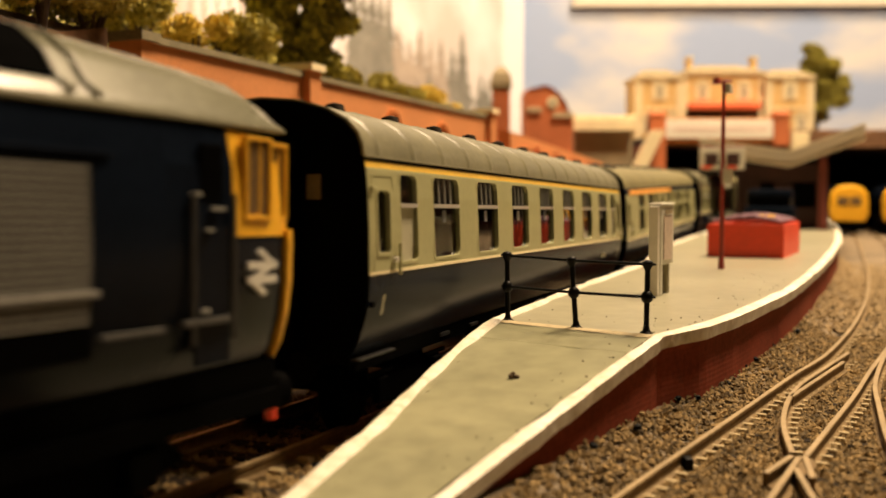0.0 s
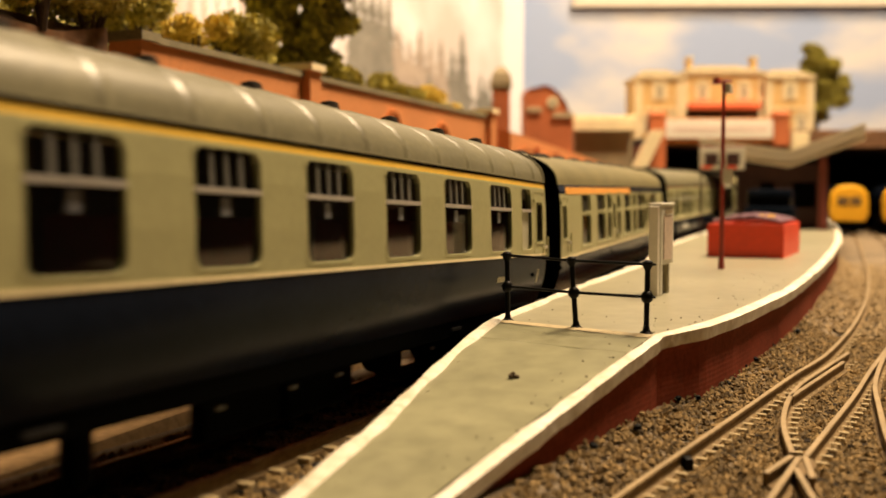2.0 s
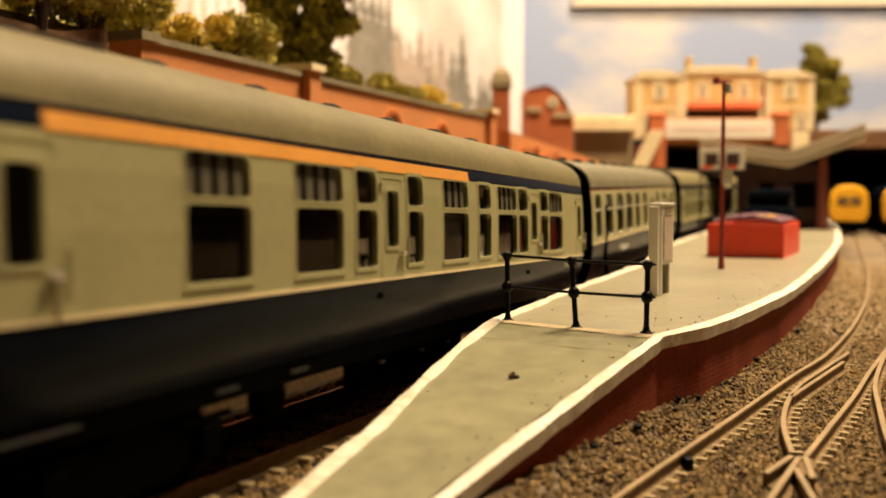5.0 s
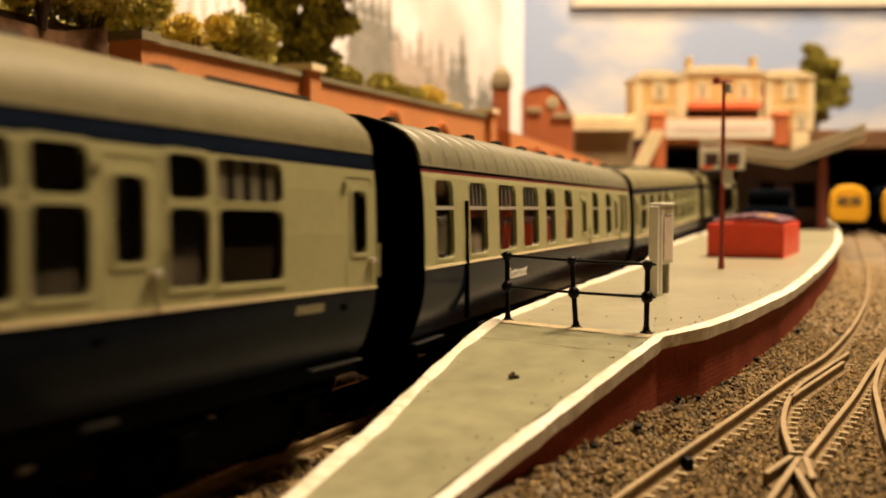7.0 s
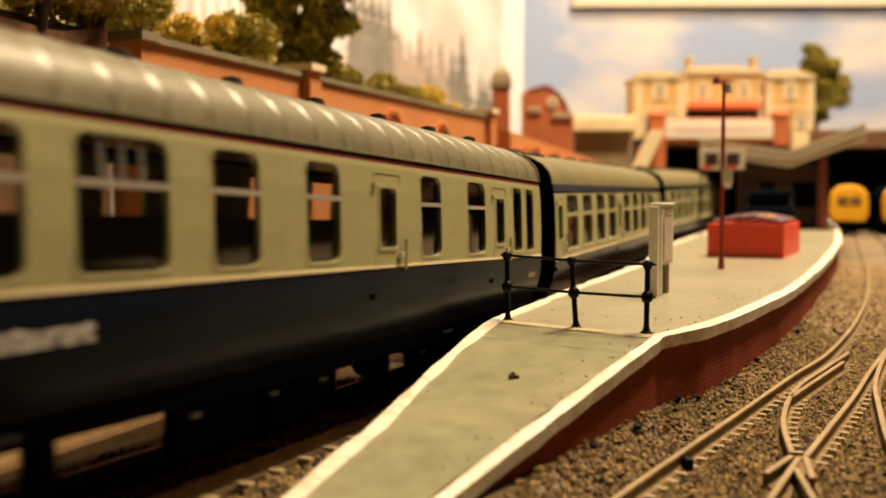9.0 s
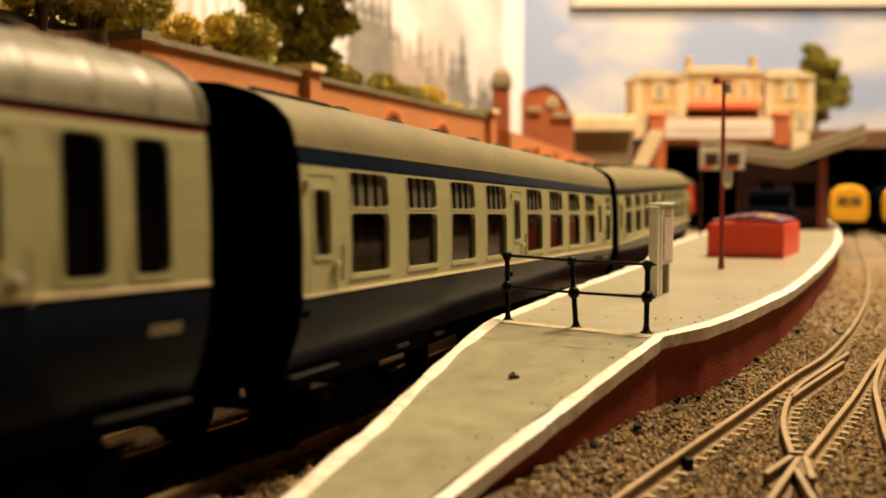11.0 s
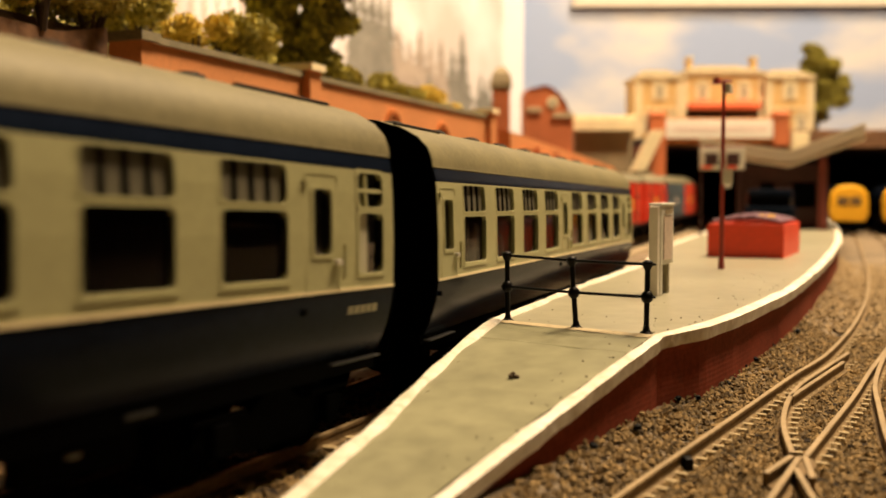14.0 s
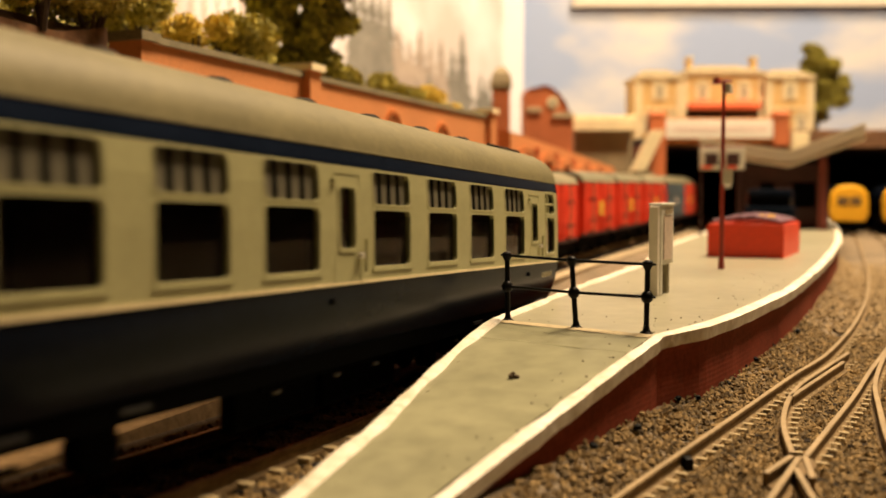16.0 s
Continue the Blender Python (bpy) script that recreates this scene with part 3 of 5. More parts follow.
# ---- platform things ----
def railing():
    t = thing("platform_railing", "black iron two-rail fence across the platform end", "railing", (0, 0, 0))
    posts = [Vector((13.0, 199.0, PLAT)), Vector((25.3, 188.3, PLAT)), Vector((37.2, 181.1, PLAT))]
    lean = [Vector((-0.15, 0, 13.4)), Vector((-0.9, 0, 13.1)), Vector((0.15, 0, 12.9))]
    knots = []
    for p, d in zip(posts, lean):
        bm = B()
        rod(bm, p, p + d, 0.52, 0.5, 10)
        rod(bm, p + d * 0.9, p + d * 0.99, 0.5, 1.15, 10)
        ball(bm, p + d, 1.05, 0.6, 1)
        ball(bm, p + d * 0.52, 1.12, 1.1, 2)
        rod(bm, p, p + Vector((0, 0, 0.45)), 1.3, 0.9, 12)
        rod(bm, p, p + Vector((0, 0, 1.3)), 0.85, 0.55, 10)
        part("post", bm, M["iron"], t, smooth=True)
        knots.append((p + d * 0.52, p + d * 0.985))
    for k in (0, 1):
        for a, b in zip(knots, knots[1:]):
            v = (b[k] - a[k]) * 0.02
            part("rail", rod(B(), a[k] - v, b[k] + v, 0.28, 0.28, 8), M["iron"], t, smooth=True)
        e = (knots[2][k] - knots[1][k]).normalized()
        part("rail", rod(B(), knots[2][k], knots[2][k] + e * 1.6, 0.3, 0.22, 8), M["iron"], t, smooth=True)
        part("rail", rod(B(), knots[0][k], knots[0][k] - (knots[1][k] - knots[0][k]).normalized() * 1.5, 0.3, 0.22, 8), M["iron"], t, smooth=True)


def notice_board():
    t = thing("notice_board", "grey-white upright platform notice board on two legs", "notice board", (52.6, 246, PLAT), 58)
    t.scale = (1, 1, 0.92)
    part("panel", box(B(), -0.2, 9.0, -1.5, 1.5, 8.2, 24.2, 0.3), M["post"], t, "grey-white board casing")
    part("leg", box(B(), 0.2, 1.8, -1.3, 1.3, 0, 8.4, 0.15), M["post"], t)
    part("leg", box(B(), 6.6, 8.2, -0.8, 0.8, 0, 8.4, 0.15), M["coping"], t, "brown leg")
    part("poster", box(B(), 1.4, 7.4, -1.75, -1.52, 9.6, 21.4), M["curtain"], t, "faded pale poster with dark heading")
    part("heading", box(B(), 1.8, 7.0, -1.9, -1.76, 21.9, 23.2), M["tile"], t, "brown heading bar")
    part("cap", box(B(), -0.5, 9.3, -1.8, 1.8, 24.2, 24.9, 0.2), M["post"], t)
    part("side_board", box(B(), -1.6, -0.25, -1.2, 1.2, 0, 24.0, 0.2), M["signwhite"], t, "white side post")


def lamp_post():
    t = thing("platform_lamp", "slim dark red platform lamp post with twin heads", "lamp post", (92, 328.2, PLAT))
    part("base", rod(B(), (0, 0, 0), (0, 0, 4), 1.1, 0.9, 12), M["maroon"], t, smooth=True)
    part("pole", rod(B(), (0, 0, 3.9), (0, 0, 61), 0.75, 0.6, 12), M["maroon"], t, smooth=True)
    part("bracket", rod(B(), (-2.6, 0, 61.5), (2.6, 0, 61.5), 0.45, 0.45, 8), M["maroon"], t, smooth=True)
    for x in (-2.4, 1.6):
        part("lamp_head", rod(B(), (x, 0, 60.6 if x < 0 else 57.6), (x, 0, 62.6 if x < 0 else 60.6), 1.5, 1.0, 12), M["maroon"] if x < 0 else M["post"], t, "" if x < 0 else "pale lamp glass", smooth=True)
    part("number_plate", box(B(), -0.2, 3.2, -0.9, -0.55, 28, 33), M["post"], t, "small grey-white plate on the pole")


def planter():
    t = thing("flower_planter", "bright red flower trough filled with purple flowers", "planter", (103.2, 387.0, PLAT), -26.8)
    L, W = 28.1, 44
    bm = prism(B(), [(0, 0), (L, 0), (L, 12.6), (L - 1.3, 12.6), (L - 1.3, 9), (1.3, 9), (1.3, 12.6), (0, 12.6)], "y", 0, W)
    part("trough_side", bm, M["red"], t, "bright red trough")
    part("trough_end", box(B(), -0.15, L + 0.15, -0.6, 0.9, 0, 12.8, 0.2), M["red"], t)
    part("trough_end", box(B(), -0.15, L + 0.15, W - 0.9, W + 0.6, 0, 12.8, 0.2), M["red"], t)
    part("soil", box(B(), 1.3, L - 1.3, 0.9, W - 0.9, 8, 11), M["bark"], t, "dark soil")
    rng = random.Random(2)
    bm = B()
    for _ in range(900):
        x, y = rng.uniform(1.6, L - 1.6), rng.uniform(1.2, W - 1.2)
        h = 13.4 + 2.4 * math.sin(math.pi * x / L) * (0.8 + 0.3 * math.sin(y * 0.4)) * rng.uniform(0.8, 1.05)
        ball(bm, (x, y, h), rng.uniform(0.5, 1.0), 0.7, 0)
    tagged(part("flower_mass", bm, M["purple"], t, "dense purple flowers"), kind="stuff")
    bm = B()
    for _ in range(26):
        ball(bm, (rng.uniform(16, 23), rng.uniform(9, 20), rng.uniform(14.8, 16)), rng.uniform(0.4, 0.8), 0.7, 0)
    tagged(part("flower_mass", bm, M["goldflower"], t, "a few yellow flowers"), kind="stuff")


railing()
notice_board()
lamp_post()
planter()


# ---- coaches ----
PROF = [(12.4, 14.7), (14.0, 15.6), (16, 16.55), (18, 17.28), (20, 17.83), (22, 18.2), (24, 18.35), (32, 18.3), (38, 18.05), (42, 17.7), (44.2, 17.2)]


def half_width(z):
    return float(np.interp(z, [p[0] for p in PROF], [p[1] for p in PROF]))


def side_panel(side, u0, u1, z0, z1, holes, thick=0.9):
    """One skin of a coach side between two heights, with real openings."""
    bm = B()
    us = sorted({u0, u1, *(h[0] for h in holes), *(h[1] for h in holes)})
    zs = sorted({z0, z1, *(h[2] for h in holes), *(h[3] for h in holes), *(p[0] for p in PROF if z0 < p[0] < z1)})
    us, zs = [u for u in us if u0 <= u <= u1], [z for z in zs if z0 <= z <= z1]
    out = {(u, z): bm.verts.new((side * half_width(z), u, z)) for u in us for z in zs}
    inn = {(u, z): bm.verts.new((side * (half_width(z) - thick), u, z)) for u in us for z in zs}

    def solid(i, j):
        if not (0 <= i < len(us) - 1 and 0 <= j < len(zs) - 1):
            return False
        u, z = (us[i] + us[i + 1]) / 2, (zs[j] + zs[j + 1]) / 2
        return not any(h[0] < u < h[1] and h[2] < z < h[3] for h in holes)

    for i in range(len(us) - 1):
        for j in range(len(zs) - 1):
            if not solid(i, j):
                continue
            c = [(us[i], zs[j]), (us[i + 1], zs[j]), (us[i + 1], zs[j + 1]), (us[i], zs[j + 1])]
            bm.faces.new([out[k] for k in c])
            bm.faces.new([inn[k] for k in c[::-1]])
            for k, (di, dj) in enumerate(((0, -1), (1, 0), (0, 1), (-1, 0))):
                if not solid(i + di, j + dj):
                    a, b = c[k], c[(k + 1) % 4]
                    bm.faces.new((out[a], out[b], inn[b], inn[a]))
    return bm


def round_rect(u0, u1, z0, z1, r, n=4):
    pts = []
    for cu, cz, a in ((u1 - r, z1 - r, 0), (u0 + r, z1 - r, 90), (u0 + r, z0 + r, 180), (u1 - r, z0 + r, 270)):
        for k in range(n + 1):
            t = radians(a + 90 * k / n)
            pts.append((cu + r * math.cos(t), cz + r * math.sin(t)))
    return pts


def window_frame(side, h, r=1.4, rim=0.75, proud=0.16):
    a = round_rect(h[0] - rim, h[1] + rim, h[2] - rim, h[3] + rim, r * 0.9)
    b = round_rect(h[0], h[1], h[2], h[3], r)

    def ring(pts, off):
        return [(side * (half_width(z) + off), u, z) for u, z in pts]

    bm = B()
    loft(bm, [ring(a, -0.2), ring(a, proud), ring(b, proud), ring(b, -0.95)], True, False)
    return bm


def pane(side, h, off=-0.7):
    bm = B()
    zs = [h[2] - 0.2, (h[2] + h[3]) / 2, h[3] + 0.2]
    rings = [[(side * (half_width(z) + off), h[0] - 0.2, z), (side * (half_width(z) + off), h[1] + 0.2, z), (side * (half_width(z) + off - 0.25), h[1] + 0.2, z), (side * (half_width(z) + off - 0.25), h[0] - 0.2, z)] for z in zs]
    return loft(bm, rings)


def wall_bar(side, u0, u1, z0, z1, out=0.1, inn=-0.75):
    bm = B()
    rings = [[(side * (half_width(z) + out), u0, z), (side * (half_width(z) + out), u1, z), (side * (half_width(z) + inn), u1, z), (side * (half_width(z) + inn), u0, z)] for z in (z0, z1)]
    return loft(bm, rings)


ROOF = [(17.3, 43.9), (17.15, 45.3), (16.4, 47.3), (14.5, 49.3), (11.2, 51.1), (6.2, 52.5), (0, 53.0)]


def roof_outline(grow=0.0):
    o = [(x * (1 + grow / 18), z + grow * (0.3 if z < 45 else 1.0)) for x, z in ROOF]
    return o + [(-x, z) for x, z in o[-2::-1]]


WHEEL = None


def bogie(parent, u):
    global WHEEL
    sides = {}
    for s in (-1, 1):
        bm = sides[s] = B()
        prism(bm, [(u - 18, 6.2), (u - 16, 8.8), (u - 6, 8.8), (u - 3, 10.6), (u + 3, 10.6), (u + 6, 8.8), (u + 16, 8.8), (u + 18, 6.2), (u + 12, 5.6), (u + 7, 3.6), (u - 7, 3.6), (u - 12, 5.6)], "x", s * 13.2, s * 14.6)
        for a in (-13, 13):
            box(bm, s * 14.4, s * 15.7, u + a - 1.9, u + a + 1.9, 4.4, 8.6, 0.3)
            box(bm, s * 14.4, s * 15.2, u + a - 5.2, u + a + 5.2, 8.9, 9.7, 0.2)
    b = part("bogie", box(B(), -13.1, 13.1, u - 3, u + 3, 8.5, 11.4, 0.3), M["black"], parent, "black four-wheel bogie")
    for s in (-1, 1):
        part("side_frame", sides[s], M["black"], b)
    for a in (-13, 13):
        for s in (-1, 1):
            bm = rod(B(), (s * 7.6, u + a, 6.5), (s * 10.2, u + a, 6.5), 6.5, 6.3, 20)
            rod(bm, (s * 7.2, u + a, 6.5), (s * 7.8, u + a, 6.5), 7.2, 7.0, 20)
            part("wheel", bm, M["black"], b)
        part("axle", rod(B(), (-12, u + a, 6.5), (12, u + a, 6.5), 1.0, 1.0, 8), M["black"], b)


def coach(label, kind, windows, doors, smalls, frosted, stripe, seed=1):
    """windows: spans along the coach; doors: droplight spans; smalls: narrow toilet windows."""
    t = thing("railway_coach", label, "coach", group="coaches of the train")
    HALF = 112.3
    FRONT = -110.9
    mk1 = kind == "ribbed"
    waist, top = (26.1, 42.3) if mk1 else (23.9, 41.4)
    zlow, zbar, zhigh = (27.45, 36.6, 41.6) if mk1 else (26.1, 35.0, 41.0)
    holes = []
    for a, b in windows:
        if mk1:
            holes.append((a, b, zlow, zhigh))
        else:
            holes += [(a, b, zlow, zbar), (a, b, 36.0, zhigh)]
    dz = (29.2, 38.8) if mk1 else (29.1, 38.2)
    door_holes = [(a, b, *dz) for a, b in doors]
    small_holes = []
    for a, b in smalls:
        small_holes += [(a, b, zlow, zhigh if mk1 else zbar)] + ([] if mk1 else [(a, b, 36.0, zhigh)])
    for side in (1, -1):
        allholes = holes + door_holes + small_holes + [(a, b, zlow, zhigh) for a, b in frosted]
        part("window_panel", side_panel(side, FRONT, HALF, waist, top, allholes), M["cream"], t, "cream painted window band")
        part("lower_panel", side_panel(side, FRONT, HALF, 13.6, waist, []), M["blue"], t, "dark rail-blue lower side", smooth=True)
        if stripe == "orange":
            part("top_panel", side_panel(side, FRONT, HALF, top, 44.2, []), M["blue"], t, "rail-blue band above the windows")
            part("first_class_band", wall_bar(side, -103, 12.5, 41.3, 43.2, 0.12, -0.1), M["orange"], t, "orange-yellow band above the windows")
        elif stripe == "blue":
            part("top_panel", side_panel(side, FRONT, HALF, top, 44.2, []), M["blue"], t, "rail-blue band above the windows")
        else:
            if stripe == "red":
                part("cant_panel", side_panel(side, FRONT, HALF, top, 42.8, []), M["cream"], t)
            part("lining", side_panel(side, FRONT, HALF, top if stripe == "yellow" else 42.8, 43.4, []), M["yellow" if stripe == "yellow" else "redline"], t, stripe + " lining under the roof")
            part("top_panel", side_panel(side, FRONT, HALF, 43.4, 44.2, []), M["black"], t, "dark gutter strip")
        # lining is paler than the body cream to paint the highlight at the waist
        part("waist_line", wall_bar(side, FRONT, HALF, waist - 0.2, waist + 0.25, 0.16, -0.2), M["housecream"], t, "waist lining with its pale highlight put into the colour")
        part("sole_bar", box(B(), side * 14.6, side * 15.6, FRONT + 1, HALF - 1, 11.0, 13.7), M["black"], t)
        if side < 0:
            continue
        # windows, seen from the platform side
        for h in holes:
            f = part("window", window_frame(side, h, 1.6 if mk1 else 0.9, 0.5 if mk1 else 0.4, 0.08), M["cream"], t, smooth=True)
            part("pane", pane(side, h), M["ventpane"] if not mk1 and h[2] > 35 else M["glass"] if mk1 else M["dullglass"], f, "grey ventilator pane" if not mk1 and h[2] > 35 else "clear glazing")
            if stripe == "yellow":
                c = (h[0] + h[1]) / 2
                part("label", wall_bar(side, c - 0.9, c + 1.0, zbar - 3.0, zbar - 0.8, -0.62, -0.68), M["sticker"], f, "small pale blue window label")
            if mk1:
                part("glazing_bar", wall_bar(side, h[0], h[1], zbar - 0.35, zbar + 0.35, 0.06, -0.6), M["chrome"], f, "bright metal bar")
                w = h[1] - h[0]
                if w > 11.5:
                    for q in (0.28, 0.5, 0.72):
                        part("glazing_bar", wall_bar(side, h[0] + w * q - 0.22, h[0] + w * q + 0.22, zbar, h[3], -0.25, -0.6), M["grille"], f)
            elif h[2] > 35 and h[1] - h[0] > 8:
                w = h[1] - h[0]
                for q in (0.25, 0.5, 0.75):
                    part("glazing_bar", wall_bar(side, h[0] + w * q - 0.42, h[0] + w * q + 0.42, h[2], h[3], -0.45, -0.8), M["black"], f, "dark ventilator divider")
            else:
                part("sill", wall_bar(side, h[0] - 0.6, h[1] + 0.6, h[2] - 0.75, h[2] - 0.4, 0.2, -0.1), M["cream"], f)
        for h in [(a, b, zlow, zhigh) for a, b in frosted]:
            f = part("window", window_frame(side, h, 1.2, 0.5, 0.1), M["cream"], t, smooth=True)
            part("pane", pane(side, (h[0], h[1], h[2], zbar)), M["frost"], f, "frosted lavatory pane")
            part("pane", pane(side, (h[0], h[1], zbar, h[3])), M["glass"], f)
            part("glazing_bar", wall_bar(side, h[0], h[1], zbar - 0.35, zbar + 0.35, 0.08, -0.6), M["chrome"], f)
        for h in small_holes:
            f = part("window", window_frame(side, h, 1.0, 0.6, 0.15), M["cream"], t, smooth=True)
            if h[2] < 30 and stripe == "blue":
                mid = (h[0] + h[1]) / 2
                part("pane", pane(side, (h[0], mid, h[2], h[3])), M["frost"], f, "frosted lavatory pane")
                part("pane", pane(side, (mid, h[1], h[2], h[3])), M["glass"], f)
            else:
                part("pane", pane(side, h), M["glass"], f)
            if h[2] > 35 and stripe == "blue":
                part("glazing_bar", wall_bar(side, h[0], h[1], 38.1, 38.7, 0.0, -0.6), M["cream"], f)
                part("glazing_bar", wall_bar(side, h[0] + 2.2, h[0] + 2.8, h[2], h[3], 0.0, -0.6), M["cream"], f)
        for a, b in doors:
            d = part("door", window_frame(side, (a - 1.6, b + 1.6, waist + 0.5, top - 1.2), 0.5, 0.22, 0.1), M["cream"], t, "hinged door with a droplight")
            part("droplight", window_frame(side, (a, b, *dz), 0.8, 0.55, 0.16), M["cream"], d)
            part("pane", pane(side, (a, b, *dz)), M["glass"], d)
            part("handle", box(B(), side * half_width(28) + 0.1, side * half_width(28) + 0.9, b + 0.4, b + 1.7, 27.6, 28.4, 0.15), M["chrome"], d, "bright door handle")
            part("handrail", rod(B(), (side * 18.35 + 0.6, b + 2.6, 25.5), (side * 18.35 + 0.6, b + 2.6, 30.5), 0.28, 0.28, 6), M["cream"], d)
            for z in (21, 38.6):
                part("hinge", box(B(), side * half_width(z), side * half_width(z) + 0.45, a - 2.6, a - 1.5, z, z + 0.9, 0.1), M["black"] if z < 25 else M["cream"], d)
        for u in (-70, -52, 58):
            part("step", box(B(), 14.6, 16.0, u - 2.5, u + 2.5, 12.0, 12.7, 0.1), M["stepgrey"], t, "grey step board")
        for u in (-104, 104):
            part("step", box(B(), 15.0, 16.9, u - 7, u + 7, 12.8, 13.15, 0.1), M["stepgrey"], t, "grey step board")
    # roof
    part("roof", prism(B(), roof_outline(), "y", FRONT - 0.3, HALF + 0.3), M["roof"] if mk1 else M["flatroof"], t, "grey domed roof", smooth=True)
    part("gutter", box(B(), 17.0, 17.7 if mk1 else 17.4, FRONT, HALF, 43.8, 44.15, 0.1), M["roof"] if mk1 else M["flatroof"], t)
    if mk1:
        n, gap = (26, 8.4) if stripe == "red" else (15, 15)
        for i in range(n):
            u = -105 + i * gap
            part("roof_rib", loft(B(), [[(x, u + d, z) for x, z in roof_outline(g)] for d, g in ((-1.4, -0.05), (-0.6, 0.2), (0.6, 0.2), (1.4, -0.05))]), M["roof"], t, smooth=True)
        # rims added at both ends to form the light line along the roof edge
        for u in (FRONT - 0.1, HALF + 0.1):
            part("roof_rim", prism(B(), roof_outline(0.3), "y", u - 0.3, u + 0.3), M["roof"], t, "raised rim put in for the highlight on the roof end", smooth=True)
        for i in range(9):
            for x in ((5.2,) if i % 2 else (5.2, -5.2)):
                u = -96 + i * 24
                bm = B()
                ball(bm, (x, u, 52.6), 1.7, 0.75, 1)
                rod(bm, (x, u, 51.9), (x, u, 53.5), 2.0, 1.5, 10)
                part("roof_ventilator", bm, M["darkvent"], t, "small domed ventilator", smooth=True)
    else:
        for i in range(8):
            u = -92 + i * 25
            bm = B()
            ball(bm, (1.5, u, 52.9), 2.8, 0.42, 1)
            part("roof_ventilator", bm, M["darkvent"], t, "low domed ventilator", smooth=True)
        for u0, u1 in ((-108, -84), (84, 108)):
            part("roof_pipe", rod(B(), (8.6, u0, 52.0), (8.6, u1, 52.0), 0.4, 0.4, 6), M["darkvent"], t, "dark pipe along the roof", smooth=True)
    # ends, corridor connections, underframe
    endline = [(-p[1] + 0.1, p[0]) for p in PROF[1:]] + [(x * 0.99, z - 0.1) for x, z in roof_outline()[::-1]] + [(p[1] - 0.1, p[0]) for p in PROF[::-1][:-1]]
    for u, END in ((-1, -FRONT), (1, HALF)):
        part("end_wall", prism(B(), endline, "y", u * (END - 1.2), u * (END + 0.7)), M["gang"], t, "black end wall")
        for k in range(4):
            g = 0.5 if k % 2 else 0.0
            part("gangway_fold", box(B(), -7 - g, 7 + g, u * (END + 0.2 + 1.1 * k), u * (END + 1.2 + 1.1 * k), 15 - g, 45.5 + g), M["gang"], t, "black corridor bellows")
        for x in (-9.5, 9.5):
            bm = B()
            rod(bm, (x, u * END, 12.2), (x, u * (END + 5), 12.2), 1.0, 1.0, 8)
            rod(bm, (x, u * (END + 5), 12.2), (x, u * (END + 5.7), 12.2), 2.6, 2.4, 12)
            part("buffer", bm, M["black"], t)
        part("coupling", box(B(), -2, 2, u * (END - 4), u * (END + 8.8), 6.8, 8.2, 0.2), M["black"], t)
    part("floor_pan", box(B(), -15.2, 15.2, -HALF + 0.8, HALF - 0.8, 12.2, 16.0), M["black"], t)
    rng = random.Random(seed)
    boxes = ((-45.5, -42.5, 4.5), (-34, -30, 10.0), (-23, -5, 4.6), (-3, 17, 4.4), (47, 62, 4.8)) if mk1 else ((-46, -40, 10.2), (-30, -8, 4.6), (-6, 20.5, 4.3), (43, 60, 6.8))
    for u0, u1, z in boxes:
        part("equipment_box", box(B(), 11.4, 13.8, u0, u1, z + 0.6 * rng.random(), 12.3, 0.4), M["black"], t)
    for u in (33.5,) if mk1 else (-55, 37.5):
        part("vacuum_cylinder", rod(B(), (11.2, u, 8.6), (13.6, u, 8.6), 3.2, 3.2, 18), M["black"], t, smooth=True)
    part("truss_rod", rod(B(), (13.8, -24, 10.2), (13.8, 60, 10.8), 0.4, 0.4, 6), M["black"], t)
    # little pale blocks painted in as glints on the black gear
    for u in (-20, -2, 12, 50):
        part("clip", box(B(), 13.7, 14.3, u - 0.8, u + 0.8, 9.0, 9.6, 0.1), M["grille"], t, "pale block standing in for a glint on the underframe")
    for u in (-86, 86):
        bogie(t, u)
    # interior: seats in bays and partitions
    sm = None
    for a, b in windows:
        for u in (max(a - 3.5, 7 - HALF), min(b + 3.5, HALF - 7)):
            for x in (-10, 9.6):
                if sm is None:
                    bm = B()
                    box(bm, -5.6, 5.6, -1.2, 1.2, 16, 33.5, 0.7)
                    box(bm, -5.6, 5.6, -5.5, 5.5, 16, 23.5, 0.7)
                    sm = mesh_of("seat", bm, M["redseat"] if stripe == "yellow" else M["seat"])
                ob = new("seat", sm)
                ob.parent = t
                ob.location = (x * MM, u * MM, 0)
    if stripe != "red":
        part("corridor_partition", box(B(), -9.2, -8.6, -HALF + 3, HALF - 3, 16, 43.4), M["seat"], t)
    for u in (-88.5, 88.5) if stripe == "red" else (-88.5, 88.5, -1):
        part("partition", box(B(), -16.4, 16.4, u - 0.5, u + 0.5, 16, 43.6), M["seat"], t)
    return t


COACHES = []


